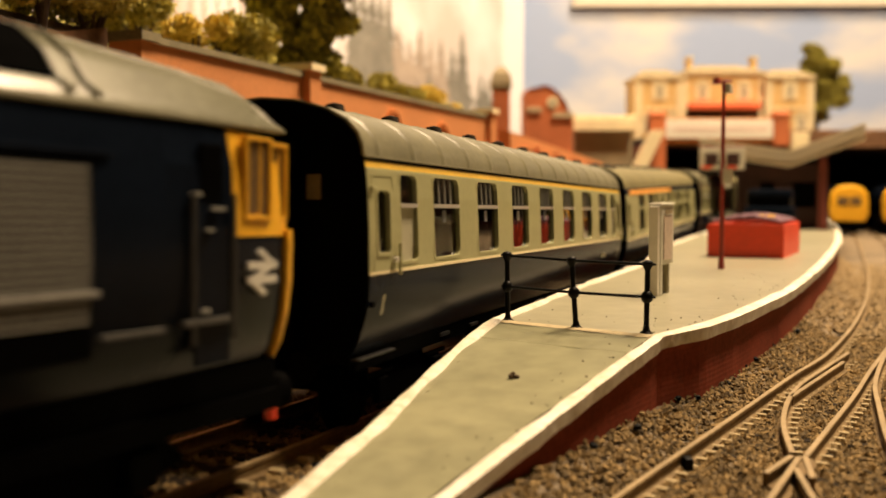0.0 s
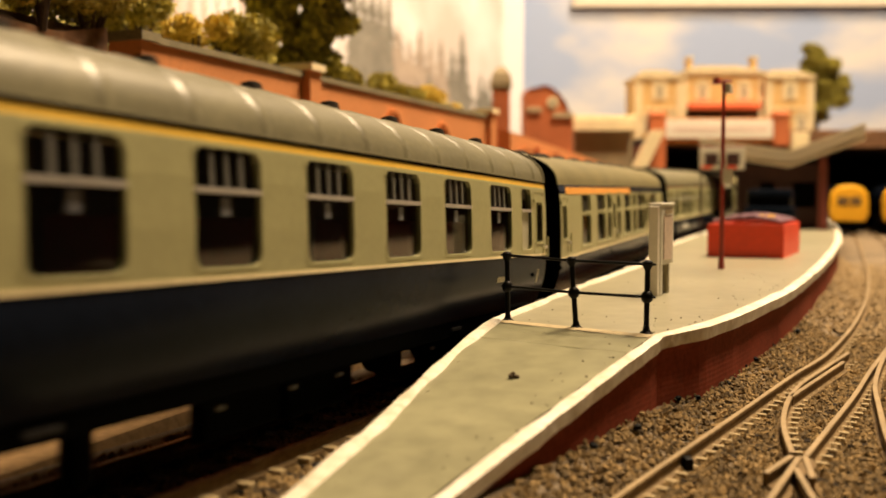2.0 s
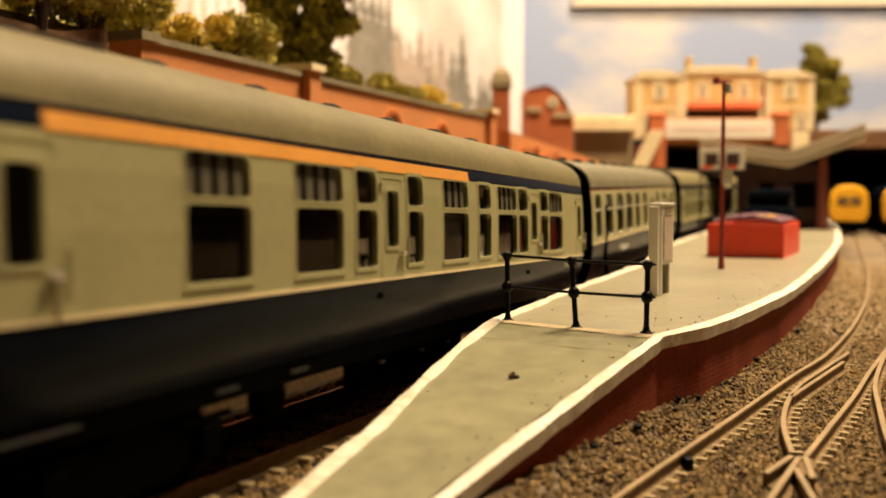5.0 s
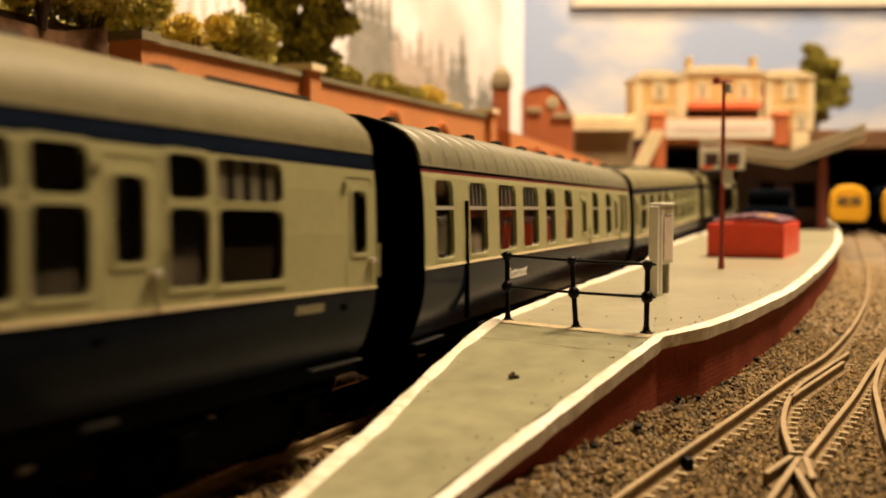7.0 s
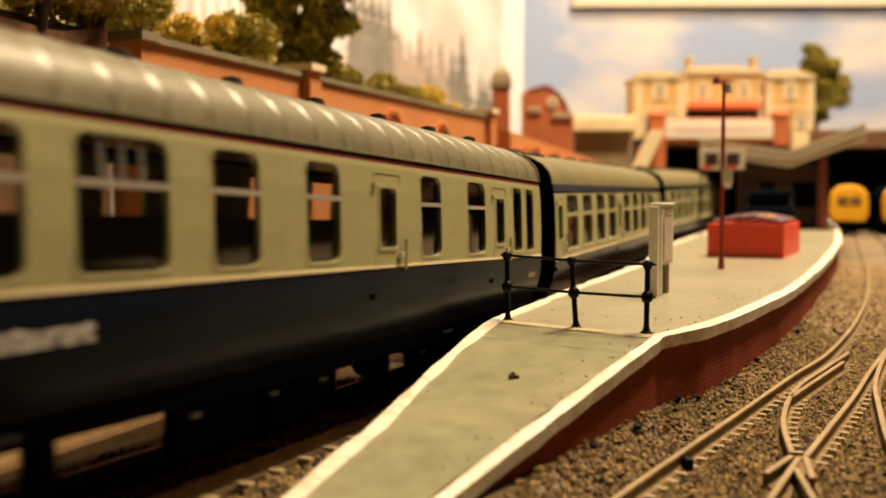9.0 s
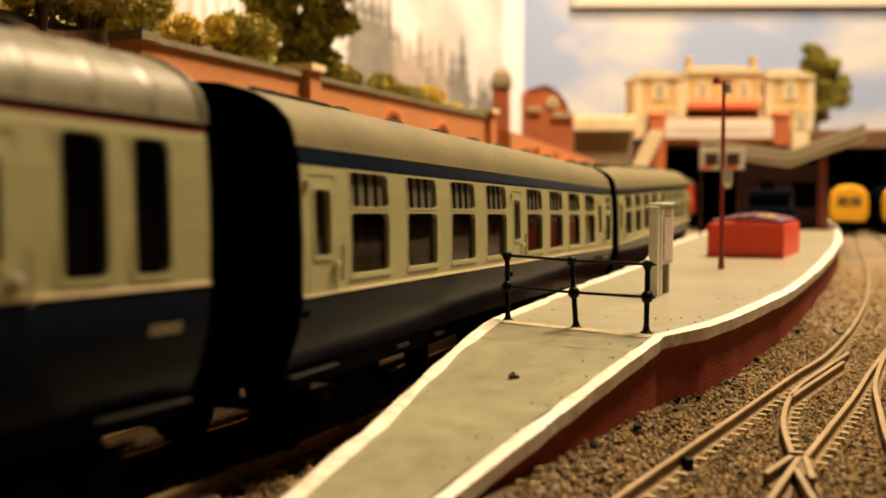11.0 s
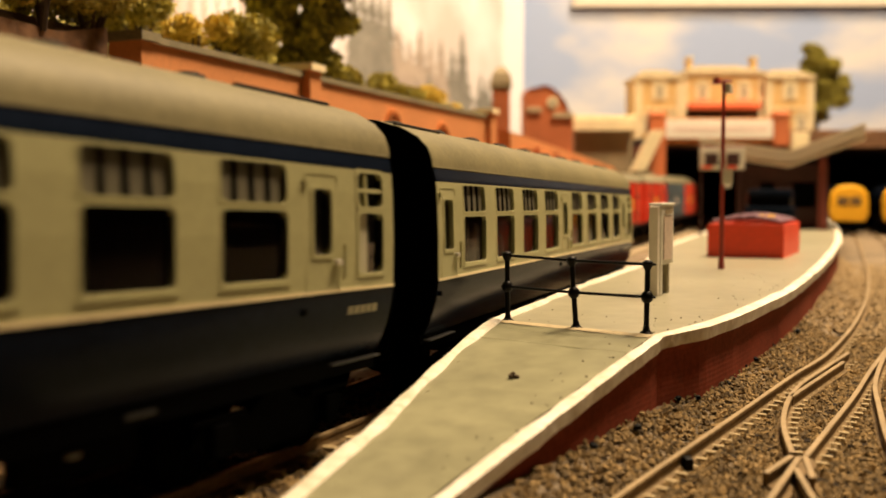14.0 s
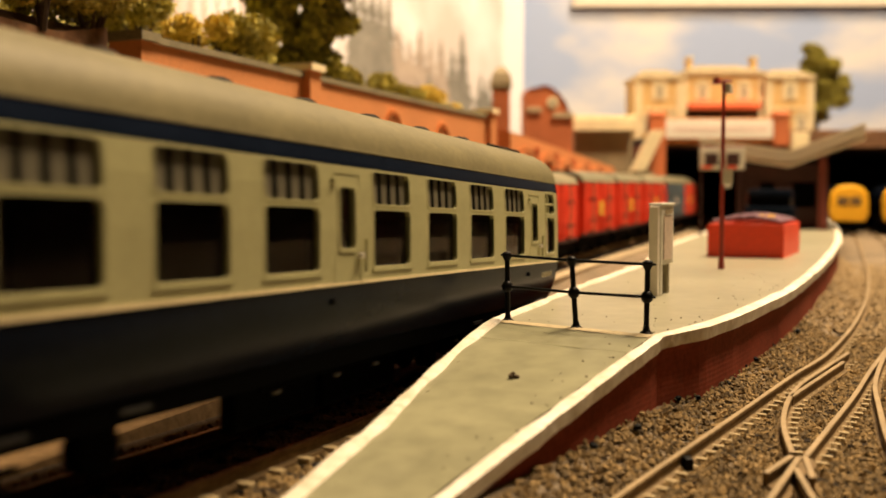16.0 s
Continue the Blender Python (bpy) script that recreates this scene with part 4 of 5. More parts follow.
def train():
    w1 = [(-82.5 + 25.6 * i, -68.5 + 25.6 * i) for i in range(7)]
    c1 = coach("cream and dark blue coach with yellow lining and ribbed roof", "ribbed", w1, [(-107.6, -102.8), (104.1, 109.0)], [], [(-98, -90.6), (92.8, 100.2)], "yellow", 1)
    c2 = coach("cream and blue coach with orange band and smooth roof", "smooth", [(-82, -68.6), (-57.5, -43.5), (-2.2, 11.6), (31.0, 44.8), (74.2, 87.6)], [(-108.5, -103.7), (-28, -23.4), (57.2, 61.9), (105.3, 109.3)], [(-39, -31.8), (-19.2, -12.4), (18.1, 25.8), (46.5, 54.0), (65.4, 72.5)], [], "orange", 2)
    c3 = coach("cream and blue dining coach with red lining, ribbed roof and lettering", "ribbed", [(-105, -95.3), (-85.6, -74), (-65.4, -51.4), (-45, -30.6), (-22.5, -12.4), (-0.6, 9.2), (39.2, 48.4), (62.4, 72.4)], [(22.4, 28.6), (79, 84.3)], [(91, 97), (100.5, 106)], [], "red", 3)
    ww = [(-96, -82), (-74, -60), (-52, -38), (-30, -15.7), (2, 16.2), (24.5, 38.6), (46.6, 60.6), (68.8, 82.7)]
    dd, sml = [(-107.6, -102.8), (-9.5, -4.6), (88.9, 93.6)], [(101.4, 108.8)]
    c4 = coach("cream and dark blue coach with blue upper band and smooth roof", "smooth", ww, dd, sml, [], "blue", 4)
    c5 = coach("last cream and dark blue coach, blue band, smooth roof", "smooth", ww, dd, sml, [], "blue", 5)
    # lettering and number panels on the lower sides
    cu = bpy.data.curves.new("lettering", "FONT")
    cu.body, cu.size, cu.extrude = "Restaurant", 3.6 * MM, 0.06 * MM
    ob = new("lettering", cu)
    dg = bpy.context.evaluated_depsgraph_get()
    me = bpy.data.meshes.new_from_object(ob.evaluated_get(dg))
    bpy.data.objects.remove(ob)
    me.materials.append(M["white"])
    lt = new("lettering", me)
    lt.parent = c3
    lt.matrix_local = pose(18.33 * MM, -58.3 * MM, 20.9 * MM, 90, 0, 90)
    lt["label"] = "white lettering on the blue side"
    for c, u, z, w in ((c1, 76, 20.7, 7.5), (c2, 91, 21.2, 7), (c4, 99, 20.2, 9), (c5, 99, 20.2, 9), (c3, 103, 21, 5)):
        for k in range(5):
            part("number_bar", wall_bar(1, u + k * w / 5, u + (k + 0.75) * w / 5, z, z + 1.2, 0.08, -0.05), M["numbers"], c)
    part("class_mark", wall_bar(1, -105.6, -104.6, 19.5, 22.6, 0.08, -0.05), M["numbers"], c1)
    part("end_window", box(B(), 8.2, 10.6, -111.9, -111.55, 37.4, 41.2, 0.05), M["bargrey"], c1, "small grey end window")
    part("class_mark", wall_bar(1, 105.6, 106.6, 19.5, 22.6, 0.08, -0.05), M["numbers"], c1)
    part("water_pipe", rod(B(), (18.5, -88.2, 15.5), (18.3, -88.2, 38), 0.55, 0.45, 8), M["black"], c3, "black upright pipe on the side")
    COACHES.extend([c1, c2, c3, c4, c5])


# ---- the locomotive at the head of the train ----
def locomotive():
    t = thing("diesel_locomotive", "dark blue diesel locomotive with yellow cab end and grey roof", "locomotive")
    END = 128.0
    prof = [(11.5, 14.8), (14, 16.1), (18, 17.2), (22, 17.7), (27, 17.8), (36, 17.4), (41.5, 16.2)]

    def hw(z):
        return float(np.interp(z, [p[0] for p in prof], [p[1] for p in prof]))

    def shell(u, z0=11.5, z1=41.5, shrink=0.0):
        zs = [z0] + [p[0] for p in prof if z0 < p[0] < z1] + [z1]
        r = [(hw(z) - shrink, u, z) for z in zs]
        return r + [(-x, y, z) for x, y, z in r[::-1]]

    part("body", loft(B(), [shell(-END + 6), shell(END - 26)]), M["loco"], t, "dark rail-blue body side", smooth=True)
    part("cab_lower", loft(B(), [shell(END - 26, 11.5, 28.1), shell(END - 6, 11.5, 28.1, 0.15), shell(END - 1.4, 11.5, 28.1, 1.4)]), M["loco"], t, "blue cab side below the windows", smooth=True)
    part("cab_front", loft(B(), [shell(END - 1.5, 11.5, 28.1, 1.1), shell(END, 12.0, 28.1, 2.6)]), M["locoyel"], t, "yellow cab front", smooth=True)

    def cab_ring(u, inset, drop):
        zs = [28.0, 33, 37, 40.6 - drop]
        r = [(hw(z) - inset, u, z) for z in zs]
        return r + [(-x, y, z) for x, y, z in r[::-1]]

    part("cab_upper", loft(B(), [cab_ring(END - 14.6, 0.0, 0.0), cab_ring(END - 5, 0.15, 0.6), cab_ring(END - 1.6, 1.6, 1.6)]), M["locoyel"], t, "yellow cab window surround", smooth=True)
    part("cab_dark", loft(B(), [shell(END - 26, 28.1, 41.5), shell(END - 14.4, 28.1, 40.6)]), M["loco"], t)
    for u0, u1, z0, z1, inset in ((END - 12.0, END - 7.5, 30.4, 39.6, 0.0), (END - 6.7, END - 3.4, 30.4, 39.2, 0.6)):
        w = part("cab_window", box(B(), hw(34) - 0.9 - inset, hw(34) + 0.1 - inset, u0, u1, z0, z1, 0.2), M["cabglass"], t, "brownish cab side window")
        X0, X1 = hw(34) - 0.5 - inset, hw(34) + 0.42 - inset
        for lim in ((u0 - 0.45, u0 + 0.1, z0 - 0.4, z1 + 0.4), (u1 - 0.1, u1 + 0.45, z0 - 0.4, z1 + 0.4), (u0, u1, z0 - 0.4, z0 + 0.1), (u0, u1, z1 - 0.1, z1 + 0.4)):
            part("window_frame", box(B(), X0, X1, *lim, 0.1), M["locoyel"], w)
        part("window_post", box(B(), X0, X1 - 0.25, (u0 + u1) / 2 + 0.3, (u0 + u1) / 2 + 0.65, z0, z1), M["locoyel"], w)
    for u, z, w in ((END - 21.8, 32.6, 1.0), (END - 18, 31.0, 1.6), (END - 19.6, 28.6, 0.9), (END - 20.2, 19.5, 1.0)):
        part("handle", box(B(), 17.75, 18.45, u - w * 0.7, u + w * 0.7, z, z + 0.4, 0.1), M["grille"], t, "pale handle on the cab door")
    # no recess is cut; a black plate gives the doorway its shade
    part("door_window", box(B(), hw(34) - 0.4, hw(34) + 0.1, END - 20.5, END - 16.2, 30.5, 38.6, 0.3), M["tunnel"], t, "black plate painting the shade of the cab door recess")
    part("door", box(B(), 17.5, 17.95, END - 21.5, END - 15.4, 13.5, 29.5, 0.1), M["loco"], t)
    part("front_edge", loft(B(), [shell(END - 3.2, 12.2, 28.8, 0.05), shell(END - 1.3, 12.2, 28.8, 0.85)]), M["locoyel"], t, "yellow edge band")
    # roof with cantrail shoulder
    ro = [(16.4, 41.3), (15.9, 42.3), (14.3, 43.5), (12.4, 46.2), (9.0, 48.7), (4.4, 50.1), (0, 50.5)]

    def roof_ring(u, k, dz):
        r = [(x * k, u, 41.2 + (z - 41.2) * dz) for x, z in ro]
        return r + [(-x, y, z) for x, y, z in r[-2::-1]]

    part("roof", loft(B(), [roof_ring(-END + 4, 1, 0.9), roof_ring(END - 30, 1, 1), roof_ring(END - 16, 1.0, 0.93), roof_ring(END - 5, 0.99, 0.82), roof_ring(END - 1.0, 0.95, 0.62)]), M["locoroof"], t, "dark grey-green locomotive roof", smooth=True)
    arch = [(x * 1.012, z + 0.25) for x, z in ro[2:6]] + [(x * 0.97, z - 0.4) for x, z in ro[5:1:-1]]
    part("roof_grille", prism(B(), arch, "y", END - 92, END - 38), M["tunnel"], t, "black roof grille")
    rim = [(x * 1.02, z + 0.4) for x, z in ro[1:7]] + [(x * 0.97, z - 0.4) for x, z in ro[6:0:-1]]
    for u in (END - 37.5, END - 34.0):
        part("roof_rib", prism(B(), rim, "y", u - 0.5, u + 0.5), M["locoroof"], t, smooth=True)
    # pale strip along the cantrail paints the highlight of the roof shoulder
    part("cantrail", box(B(), 16.1, 16.75, -END + 5, END - 3, 40.9, 41.5, 0.15), M["roof"], t)
    part("gutter", box(B(), 17.2, 17.75, END - 80, END - 34, 36.2, 36.7, 0.15), M["loco"], t)
    # side grille with slats
    g = part("grille", box(B(), 17.4, 17.95, END - 57, END - 36.8, 16.2, 35.4, 0.2), M["black"], t, "bodyside grille")
    for i in range(24):
        z = 16.7 + i * 0.78
        part("slat", box(B(), hw(z) + 0.05, hw(z) + 0.55, END - 56.4, END - 37.4, z, z + 0.42), M["grille"], g)
    part("middle_bar", box(B(), 17.9, 18.5, END - 57, END - 36.4, 22.4, 23.0, 0.1), M["grille"], g)
    # double-arrow emblem
    bm = B()
    u, z = END - 9.2, 23.6
    X = hw(z) + 0.42
    for dz in (1.15, -1.15):
        box(bm, X - 0.6, X, u - 3.3, u + 3.3, z + dz - 0.6, z + dz + 0.6)
    for a, b in (((-0.6, 3.5), (2.4, 1.2)), ((2.4, 1.2), (-2.4, -1.2)), ((-2.4, -1.2), (0.6, -3.5))):
        d = Vector((0, b[0] - a[0], b[1] - a[1])).normalized()
        k = Vector((0, -d.z, d.y)) * 0.42
        p, q = Vector((X, u + a[0], z + a[1])), Vector((X, u + b[0], z + b[1]))
        o = Vector((0.03, 0, 0))
        i = Vector((-0.6, 0, 0))
        loft(bm, [[p + k + o, p - k + o, p - k + i, p + k + i], [q + k + o, q - k + o, q - k + i, q + k + i]])
    bmesh.ops.scale(bm, vec=(1, 0.86, 0.76), space=Matrix.Translation((0, -u, -z)), verts=bm.verts[:])
    part("emblem", bm, M["white"], t, "white double-arrow emblem")
    for u in (END - 15, END - 22.2):
        part("handrail", rod(B(), (18.2, u, 16), (18.2, u, 33), 0.28, 0.28, 6), M["bargrey"], t)
    part("footstep", box(B(), 17.7, 18.6, END - 24, END - 16, 18.2, 18.9, 0.1), M["bargrey"], t)
    part("footstep", box(B(), 17.7, 18.5, END - 36, END - 27, 18.0, 18.5, 0.1), M["bargrey"], t)
    part("solebar", box(B(), 13.0, 16.2, -END + 5, END - 3, 9.2, 11.8), M["black"], t)
    part("buffer_beam", box(B(), -15, 15, END - 3, END - 0.6, 8.4, 13.0, 0.3), M["black"], t)
    for x in (-11, 11):
        part("buffer", rod(B(), (x, END - 0.7, 10), (x, END + 4, 10), 2.3, 2.7, 14), M["black"], t, smooth=True)
    part("brake_hose", rod(B(), (14.6, END - 2.6, 7.4), (14.6, END - 2.6, 10.6), 0.8, 0.8, 8), M["red"], t, "red hose end")
    part("fuel_tank", box(B(), -14.5, 14.5, -26, 26, 3.2, 10, 1.0), M["black"], t)
    for c in (-78, 78):
        bm = B()
        for s in (-1, 1):
            prism(bm, [(c - 31, 6), (c - 27, 9.2), (c + 27, 9.2), (c + 31, 6), (c + 24, 4), (c - 24, 4)], "x", s * 13, s * 14.6)
            for a in (-23, 0, 23):
                box(bm, s * 14.5, s * 15.8, c + a - 2.4, c + a + 2.4, 4, 8.4, 0.3)
        b = part("bogie", bm, M["black"], t, "black six-wheel bogie")
        for a in (-23, 0, 23):
            for s in (-1, 1):
                part("wheel", rod(B(), (s * 7.4, c + a, 7), (s * 10.2, c + a, 7), 7, 6.8, 20), M["black"], b)
            part("axle", rod(B(), (-12, c + a, 7), (12, c + a, 7), 1, 1, 8), M["black"], b)
    for o in t.children:
        if o.name.split(".")[0] not in ("bogie", "fuel_tank", "solebar", "buffer", "buffer_beam", "brake_hose"):
            o.location.z = 3.3 * MM
    part("skirt", box(B(), -15.5, 15.5, -END + 5, END - 3, 11.5, 15.5), M["black"], t)
    return t


train()
LOCO = locomotive()


# ---- retaining wall, bank and planting behind the train ----
def wall_point(s, off, z):
    p = on_line(s, off)
    return Vector((p.x, p.y, z))


def retaining_wall():
    t = thing("retaining_wall", "long orange-red brick retaining wall with grey coping", "wall", kind="structure")
    ss = list(range(-94, 244, 24)) + [244]
    rings = [[wall_point(s, -100, -3), wall_point(s, -100, 86), wall_point(s, -106, 86), wall_point(s, -106, -3)] for s in ss]
    part("wall_face", loft(B(), rings), M["orangebrick"], t, "orange-red brick wall face")
    rings = [[wall_point(s, -98.8, 86), wall_point(s, -98.8, 88.0), wall_point(s, -107, 88.0), wall_point(s, -107, 86)] for s in ss]
    part("coping", loft(B(), rings), M["coping"], t, "grey stone coping")
    for s, h, w in ((-92, 85.5, 3), (15, 88.7, 4.5), (240, 88.7, 5)):
        rings = [[wall_point(s + a, -96.5, z) for a in (-w, w)] + [wall_point(s + a, -107.5, z) for a in (w, -w)] for z in (-3, h)]
        p = part("pier", loft(B(), rings), M["orangebrick"], t, "brick pier")
        rings = [[wall_point(s + a, -95, z) for a in (-w - 1.5, w + 1.5)] + [wall_point(s + a, -109, z) for a in (w + 1.5, -w - 1.5)] for z in (h, h + 2.6)]
        part("pier_cap", loft(B(), rings), M["coping"] if s < 0 else M["housecream"], p, "stone pier cap")
    for s, top in ((101, 79.5), (166, 77.5)):
        bm = B()
        for k in range(13):
            a = math.pi * k / 12
            c = wall_point(s + 9 * math.cos(a), -99.7, top - 9 + 9 * math.sin(a))
            box(bm, c.x - 1.0, c.x + 1.0, c.y - 1.3, c.y + 1.3, c.z - 1, c.z + 1)
        part("arch_ring", bm, M["archbrick"], t, "faint raised brick arch")
    # lower stretch with shallow arched recesses
    ss = list(range(246, 560, 24))
    rings = [[wall_point(s, -88, -3), wall_point(s, -88, 78 - (s - 246) * 0.05), wall_point(s, -96, 80 - (s - 246) * 0.05), wall_point(s, -96, -3)] for s in ss]
    part("wall_face", loft(B(), rings), M["orangebrick"], t, "orange-red brick wall face")
    for i in range(6):
        s = 275 + i * 48
        top = 76 - (s - 246) * 0.05
        bm = B()
        for k in range(9):
            a = math.pi * k / 8
            c = wall_point(s + 21 * math.cos(a), -86.6, top - 24 + 17 * math.sin(a))
            box(bm, c.x - 2.4, c.x + 2.4, c.y - 3.4, c.y + 3.4, c.z - 2, c.z + 2)
        part("arch_ring", bm, M["archbrick"], t, "raised pale brick arch")
        rings = [[wall_point(s + a, -87.7, z) for a in (-17, 17)] + [wall_point(s + a, -88.4, z) for a in (17, -17)] for z in (-2, top - 24)]
        part("arch_panel", loft(B(), rings), M["housebrick"], t, "darker red brick infill")
        # pilasters use a darker brick colour to paint the shade on them
        rings = [[wall_point(s + a, -85.6, z) for a in (22, 26)] + [wall_point(s + a, -88.2, z) for a in (26, 22)] for z in (-3, top - 4)]
        part("pilaster", loft(B(), rings), M["housebrick"], t, "narrow brick pilaster, its shade put into darker brick")
    # tall dark stretch nearest the camera
    t2 = thing("stone_wall", "dark brown stone wall beside the brick wall", "wall", kind="structure")
    ss = list(range(-280, -98, 20))
    rings = [[wall_point(s, -104, -3), wall_point(s, -104, 86 + 2.5 * math.sin(s * 0.11)), wall_point(s, -116, 90), wall_point(s, -116, -3)] for s in ss]
    part("wall_face", loft(B(), rings), M["bark2"], t2, "dark brown stone facing")


M["bark2"] = material("brown_stone", (0.20, 0.10, 0.045), 0.85, vary=0.45, grain=400, stain=60, bump=0.5)
retaining_wall()


def bank():
    bm = B()
    rows = []
    for s in range(-260, 245, 30):
        rows.append([bm.verts.new(wall_point(s, -106 - k * 16, 80 + k * 5 + 4 * noise.noise((s * 0.02, k, 0)))) for k in range(9)])
    for a, b in zip(rows, rows[1:]):
        for k in range(8):
            bm.faces.new((a[k], b[k], b[k + 1], a[k + 1]))
    tagged(part("bank", bm, M["leafmid"], smooth=True), "scrubby green bank above the retaining wall", "ground", kind="structure")


bank()


def clump(bm, c, r, n, rng, leaf=2.2, squash=0.8):
    """Many small crossed leaf tufts around a centre."""
    for _ in range(n):
        d = Vector((rng.gauss(0, 1), rng.gauss(0, 1), rng.gauss(0, 1))).normalized()
        k = rng.random() ** 0.4
        p = Vector(c) + Vector((d.x * r * k, d.y * r * k, d.z * r * k * squash))
        a, b = Vector((rng.gauss(0, 1), rng.gauss(0, 1), rng.gauss(0, 1))).normalized(), Vector((rng.gauss(0, 1), rng.gauss(0, 1), rng.gauss(0, 1))).normalized()
        s = leaf * rng.uniform(0.6, 1.3)
        v = [bm.verts.new(p + q * s) for q in (a, b, (-a - b) * 0.7, (a - b) * 0.5 + Vector((0, 0, 0.6)))]
        bm.faces.new((v[0], v[1], v[2]))
        bm.faces.new((v[0], v[2], v[3]))
        bm.faces.new((v[1], v[3], v[2]))


def bush(s, off, z, r, mat, label, n=420, lobes=6, squash=0.8, seed=0):
    rng = random.Random(seed)
    p = wall_point(s, off, z)
    t = thing("bush", label, "bush", p, group="bushes above the wall")
    stem = B()
    for k in range(4):
        rod(stem, (0, 0, -8), (rng.uniform(-r, r) * 0.5, rng.uniform(-r, r) * 0.5, r * 0.5), 1.0, 0.4, 5)
    part("stem", stem, M["bark"], t)
    bm = B()
    for k in range(lobes):
        c = (rng.uniform(-r, r) * 0.8, rng.uniform(-r, r) * 0.8, rng.uniform(0, r) * 0.8 * squash)
        clump(bm, c, r * rng.uniform(0.4, 0.65), n // lobes * 5, rng, r * 0.05 + 0.55)
    part("foliage", bm, mat, t)


def tree(p, height, crowns, label, mat, seed=3):
    rng = random.Random(seed)
    t = thing("tree", label, "tree", p)
    bm = B()
    rod(bm, (0, 0, 0), (0, 0, height * 0.55), height * 0.035, height * 0.02, 8)
    for x, z, r in crowns:
        rod(bm, (0, 0, min(z, height * 0.55) * 0.8), (x, 0, z), height * 0.014, height * 0.006, 6)
    part("trunk", bm, M["bark"], t, "brown tapering trunk with limbs")
    bm = B()
    for x, z, r in crowns:
        for _ in range(8):
            clump(bm, (x + rng.uniform(-r, r) * 0.5, rng.uniform(-r, r) * 0.6, z + rng.uniform(-r, r) * 0.4), r * 0.6, 420, rng, r * 0.06 + 0.7)
    part("crown", bm, mat, t, "uneven leafy crown")


BUSHES = ((-150, -106, 92, 12, "leafmid"), (-126, -104, 92, 11, "leafmid"), (-104, -106, 91, 9, "leafmid"), (-138, -112, 96, 16, "leafmid"), (-112, -116, 98, 20, "leafmid"), (-88, -122, 98, 17, "leafmid"), (-66, -118, 92, 14, "leafmid"), (-42, -112, 93, 10, "leafyel"),
          (-20, -114, 93, 14, "leafmid"), (-4, -122, 88, 12, "leafmid"), (66, -112, 91, 9, "leafmid"), (88, -116, 92, 10, "leafmid"), (112, -112, 91, 10, "leafmid"), (140, -112, 89, 9, "leafmid"), (172, -112, 91, 11, "leafyel"), (196, -114, 87, 9, "leafmid"), (220, -112, 85, 8, "leafyel"))
for k, (s, off, z, r, mat) in enumerate(BUSHES):
    bush(s, off, z, r, M[mat], ("yellow-green" if mat == "leafyel" else "olive green") + " bush growing behind the wall coping", seed=k)
tp = wall_point(47, -122, 84)
tree(tp, 60, [(-12, 44, 16), (10, 47, 17), (-2, 60, 18), (14, 32, 13), (-8, 28, 13), (4, 20, 11), (12, 12, 9), (-4, 12, 9), (22, 50, 13)], "dark green leafy tree above the wall", M["leaf"], 4)
tree((395, 1060, 90), 108, [(-4, 96, 14), (8, 80, 17), (-14, 70, 14), (14, 52, 20), (2, 34, 15), (-10, 84, 13), (24, 64, 12), (4, 60, 16)], "tall dark green tree beside the station building", M["leaf"], 6)


# ---- brick chimney, houses beyond the wall ----
def chimney():
    t = thing("brick_tower", "tall orange-red brick tower with a sandy stone head", "tower", (43, 740, -3))
    part("shaft", box(B(), -6.2, 6.2, -6.2, 6.2, 0, 121, 0.6), M["housebrick"], t)
    rings = [[(-w, -w, z), (w, -w, z), (w, w, z), (-w, w, z)] for w, z in ((6.4, 119), (7.4, 121), (7.4, 125), (6.0, 131), (2.5, 136))]
    part("head", loft(B(), rings), M["tile"], t, "brown pointed stone head")


chimney()


def round_gable_house():
    """A brick house with a curved gable, a round window and stone bands."""
    t = thing("house", "red brick house with curved gable and pale stone bands", "house")
    line = [(77, -3), (121, -3), (121, 106), (117, 113), (113, 123), (107, 131), (100, 136.5), (94, 138.5), (88, 136), (82, 135.5), (77, 135)]
    part("wall", prism(B(), line, "y", 930, 980), M["housebrick"], t)
    part("coping", prism(B(), [(82, 135.5), (88, 136), (94, 138.5), (100, 136.5), (107, 131), (113, 123), (117, 113), (118.2, 113.4), (114.2, 123.8), (107.8, 132.2), (100.4, 138), (94, 140), (88, 137.5), (82, 137)], "y", 928.5, 981), M["brick"], t, "dark red gable coping")
    w = part("window", rod(B(), (102, 929.8, 123.5), (102, 928, 123.5), 5.4, 5.4, 20), M["housecream"], t, "round pale window surround")
    part("pane", rod(B(), (102, 928.2, 123.5), (102, 927.6, 123.5), 3.6, 3.6, 20), M["houseglass"], w)
    part("stone_band", box(B(), 77.5, 92, 926.5, 930.2, 114.5, 119, 0.4), M["earth"], t, "pale stone band")
    part("stone_band", box(B(), 102, 121.5, 926.5, 930.2, 109, 114, 0.4), M["earth"], t, "pale stone band")


round_gable_house()


def station_shelf():
    t = thing("footbridge_canopy", "cream-edged low canopy beside the station building", "canopy")
    part("roof", box(B(), 125, 186, 960, 1000, 108, 114, 0.8), M["housecream"], t)
    part("fascia", box(B(), 125, 186, 957.6, 960, 99, 110, 0.5), M["housecream"], t)
    part("wall", box(B(), 128, 184, 970, 998, -3, 108), M["tile"], t)
    t = thing("stair", "cream sloping stair wall down from the bridge", "stair")
    bm = prism(B(), [(177, 60), (189, 60), (207, 98), (196, 98)], "y", 930, 950)
    part("stair_wall", bm, M["housecream"], t)
    part("stair_base", box(B(), 170, 196, 932, 948, -3, 60), M["tile"], t)


station_shelf()


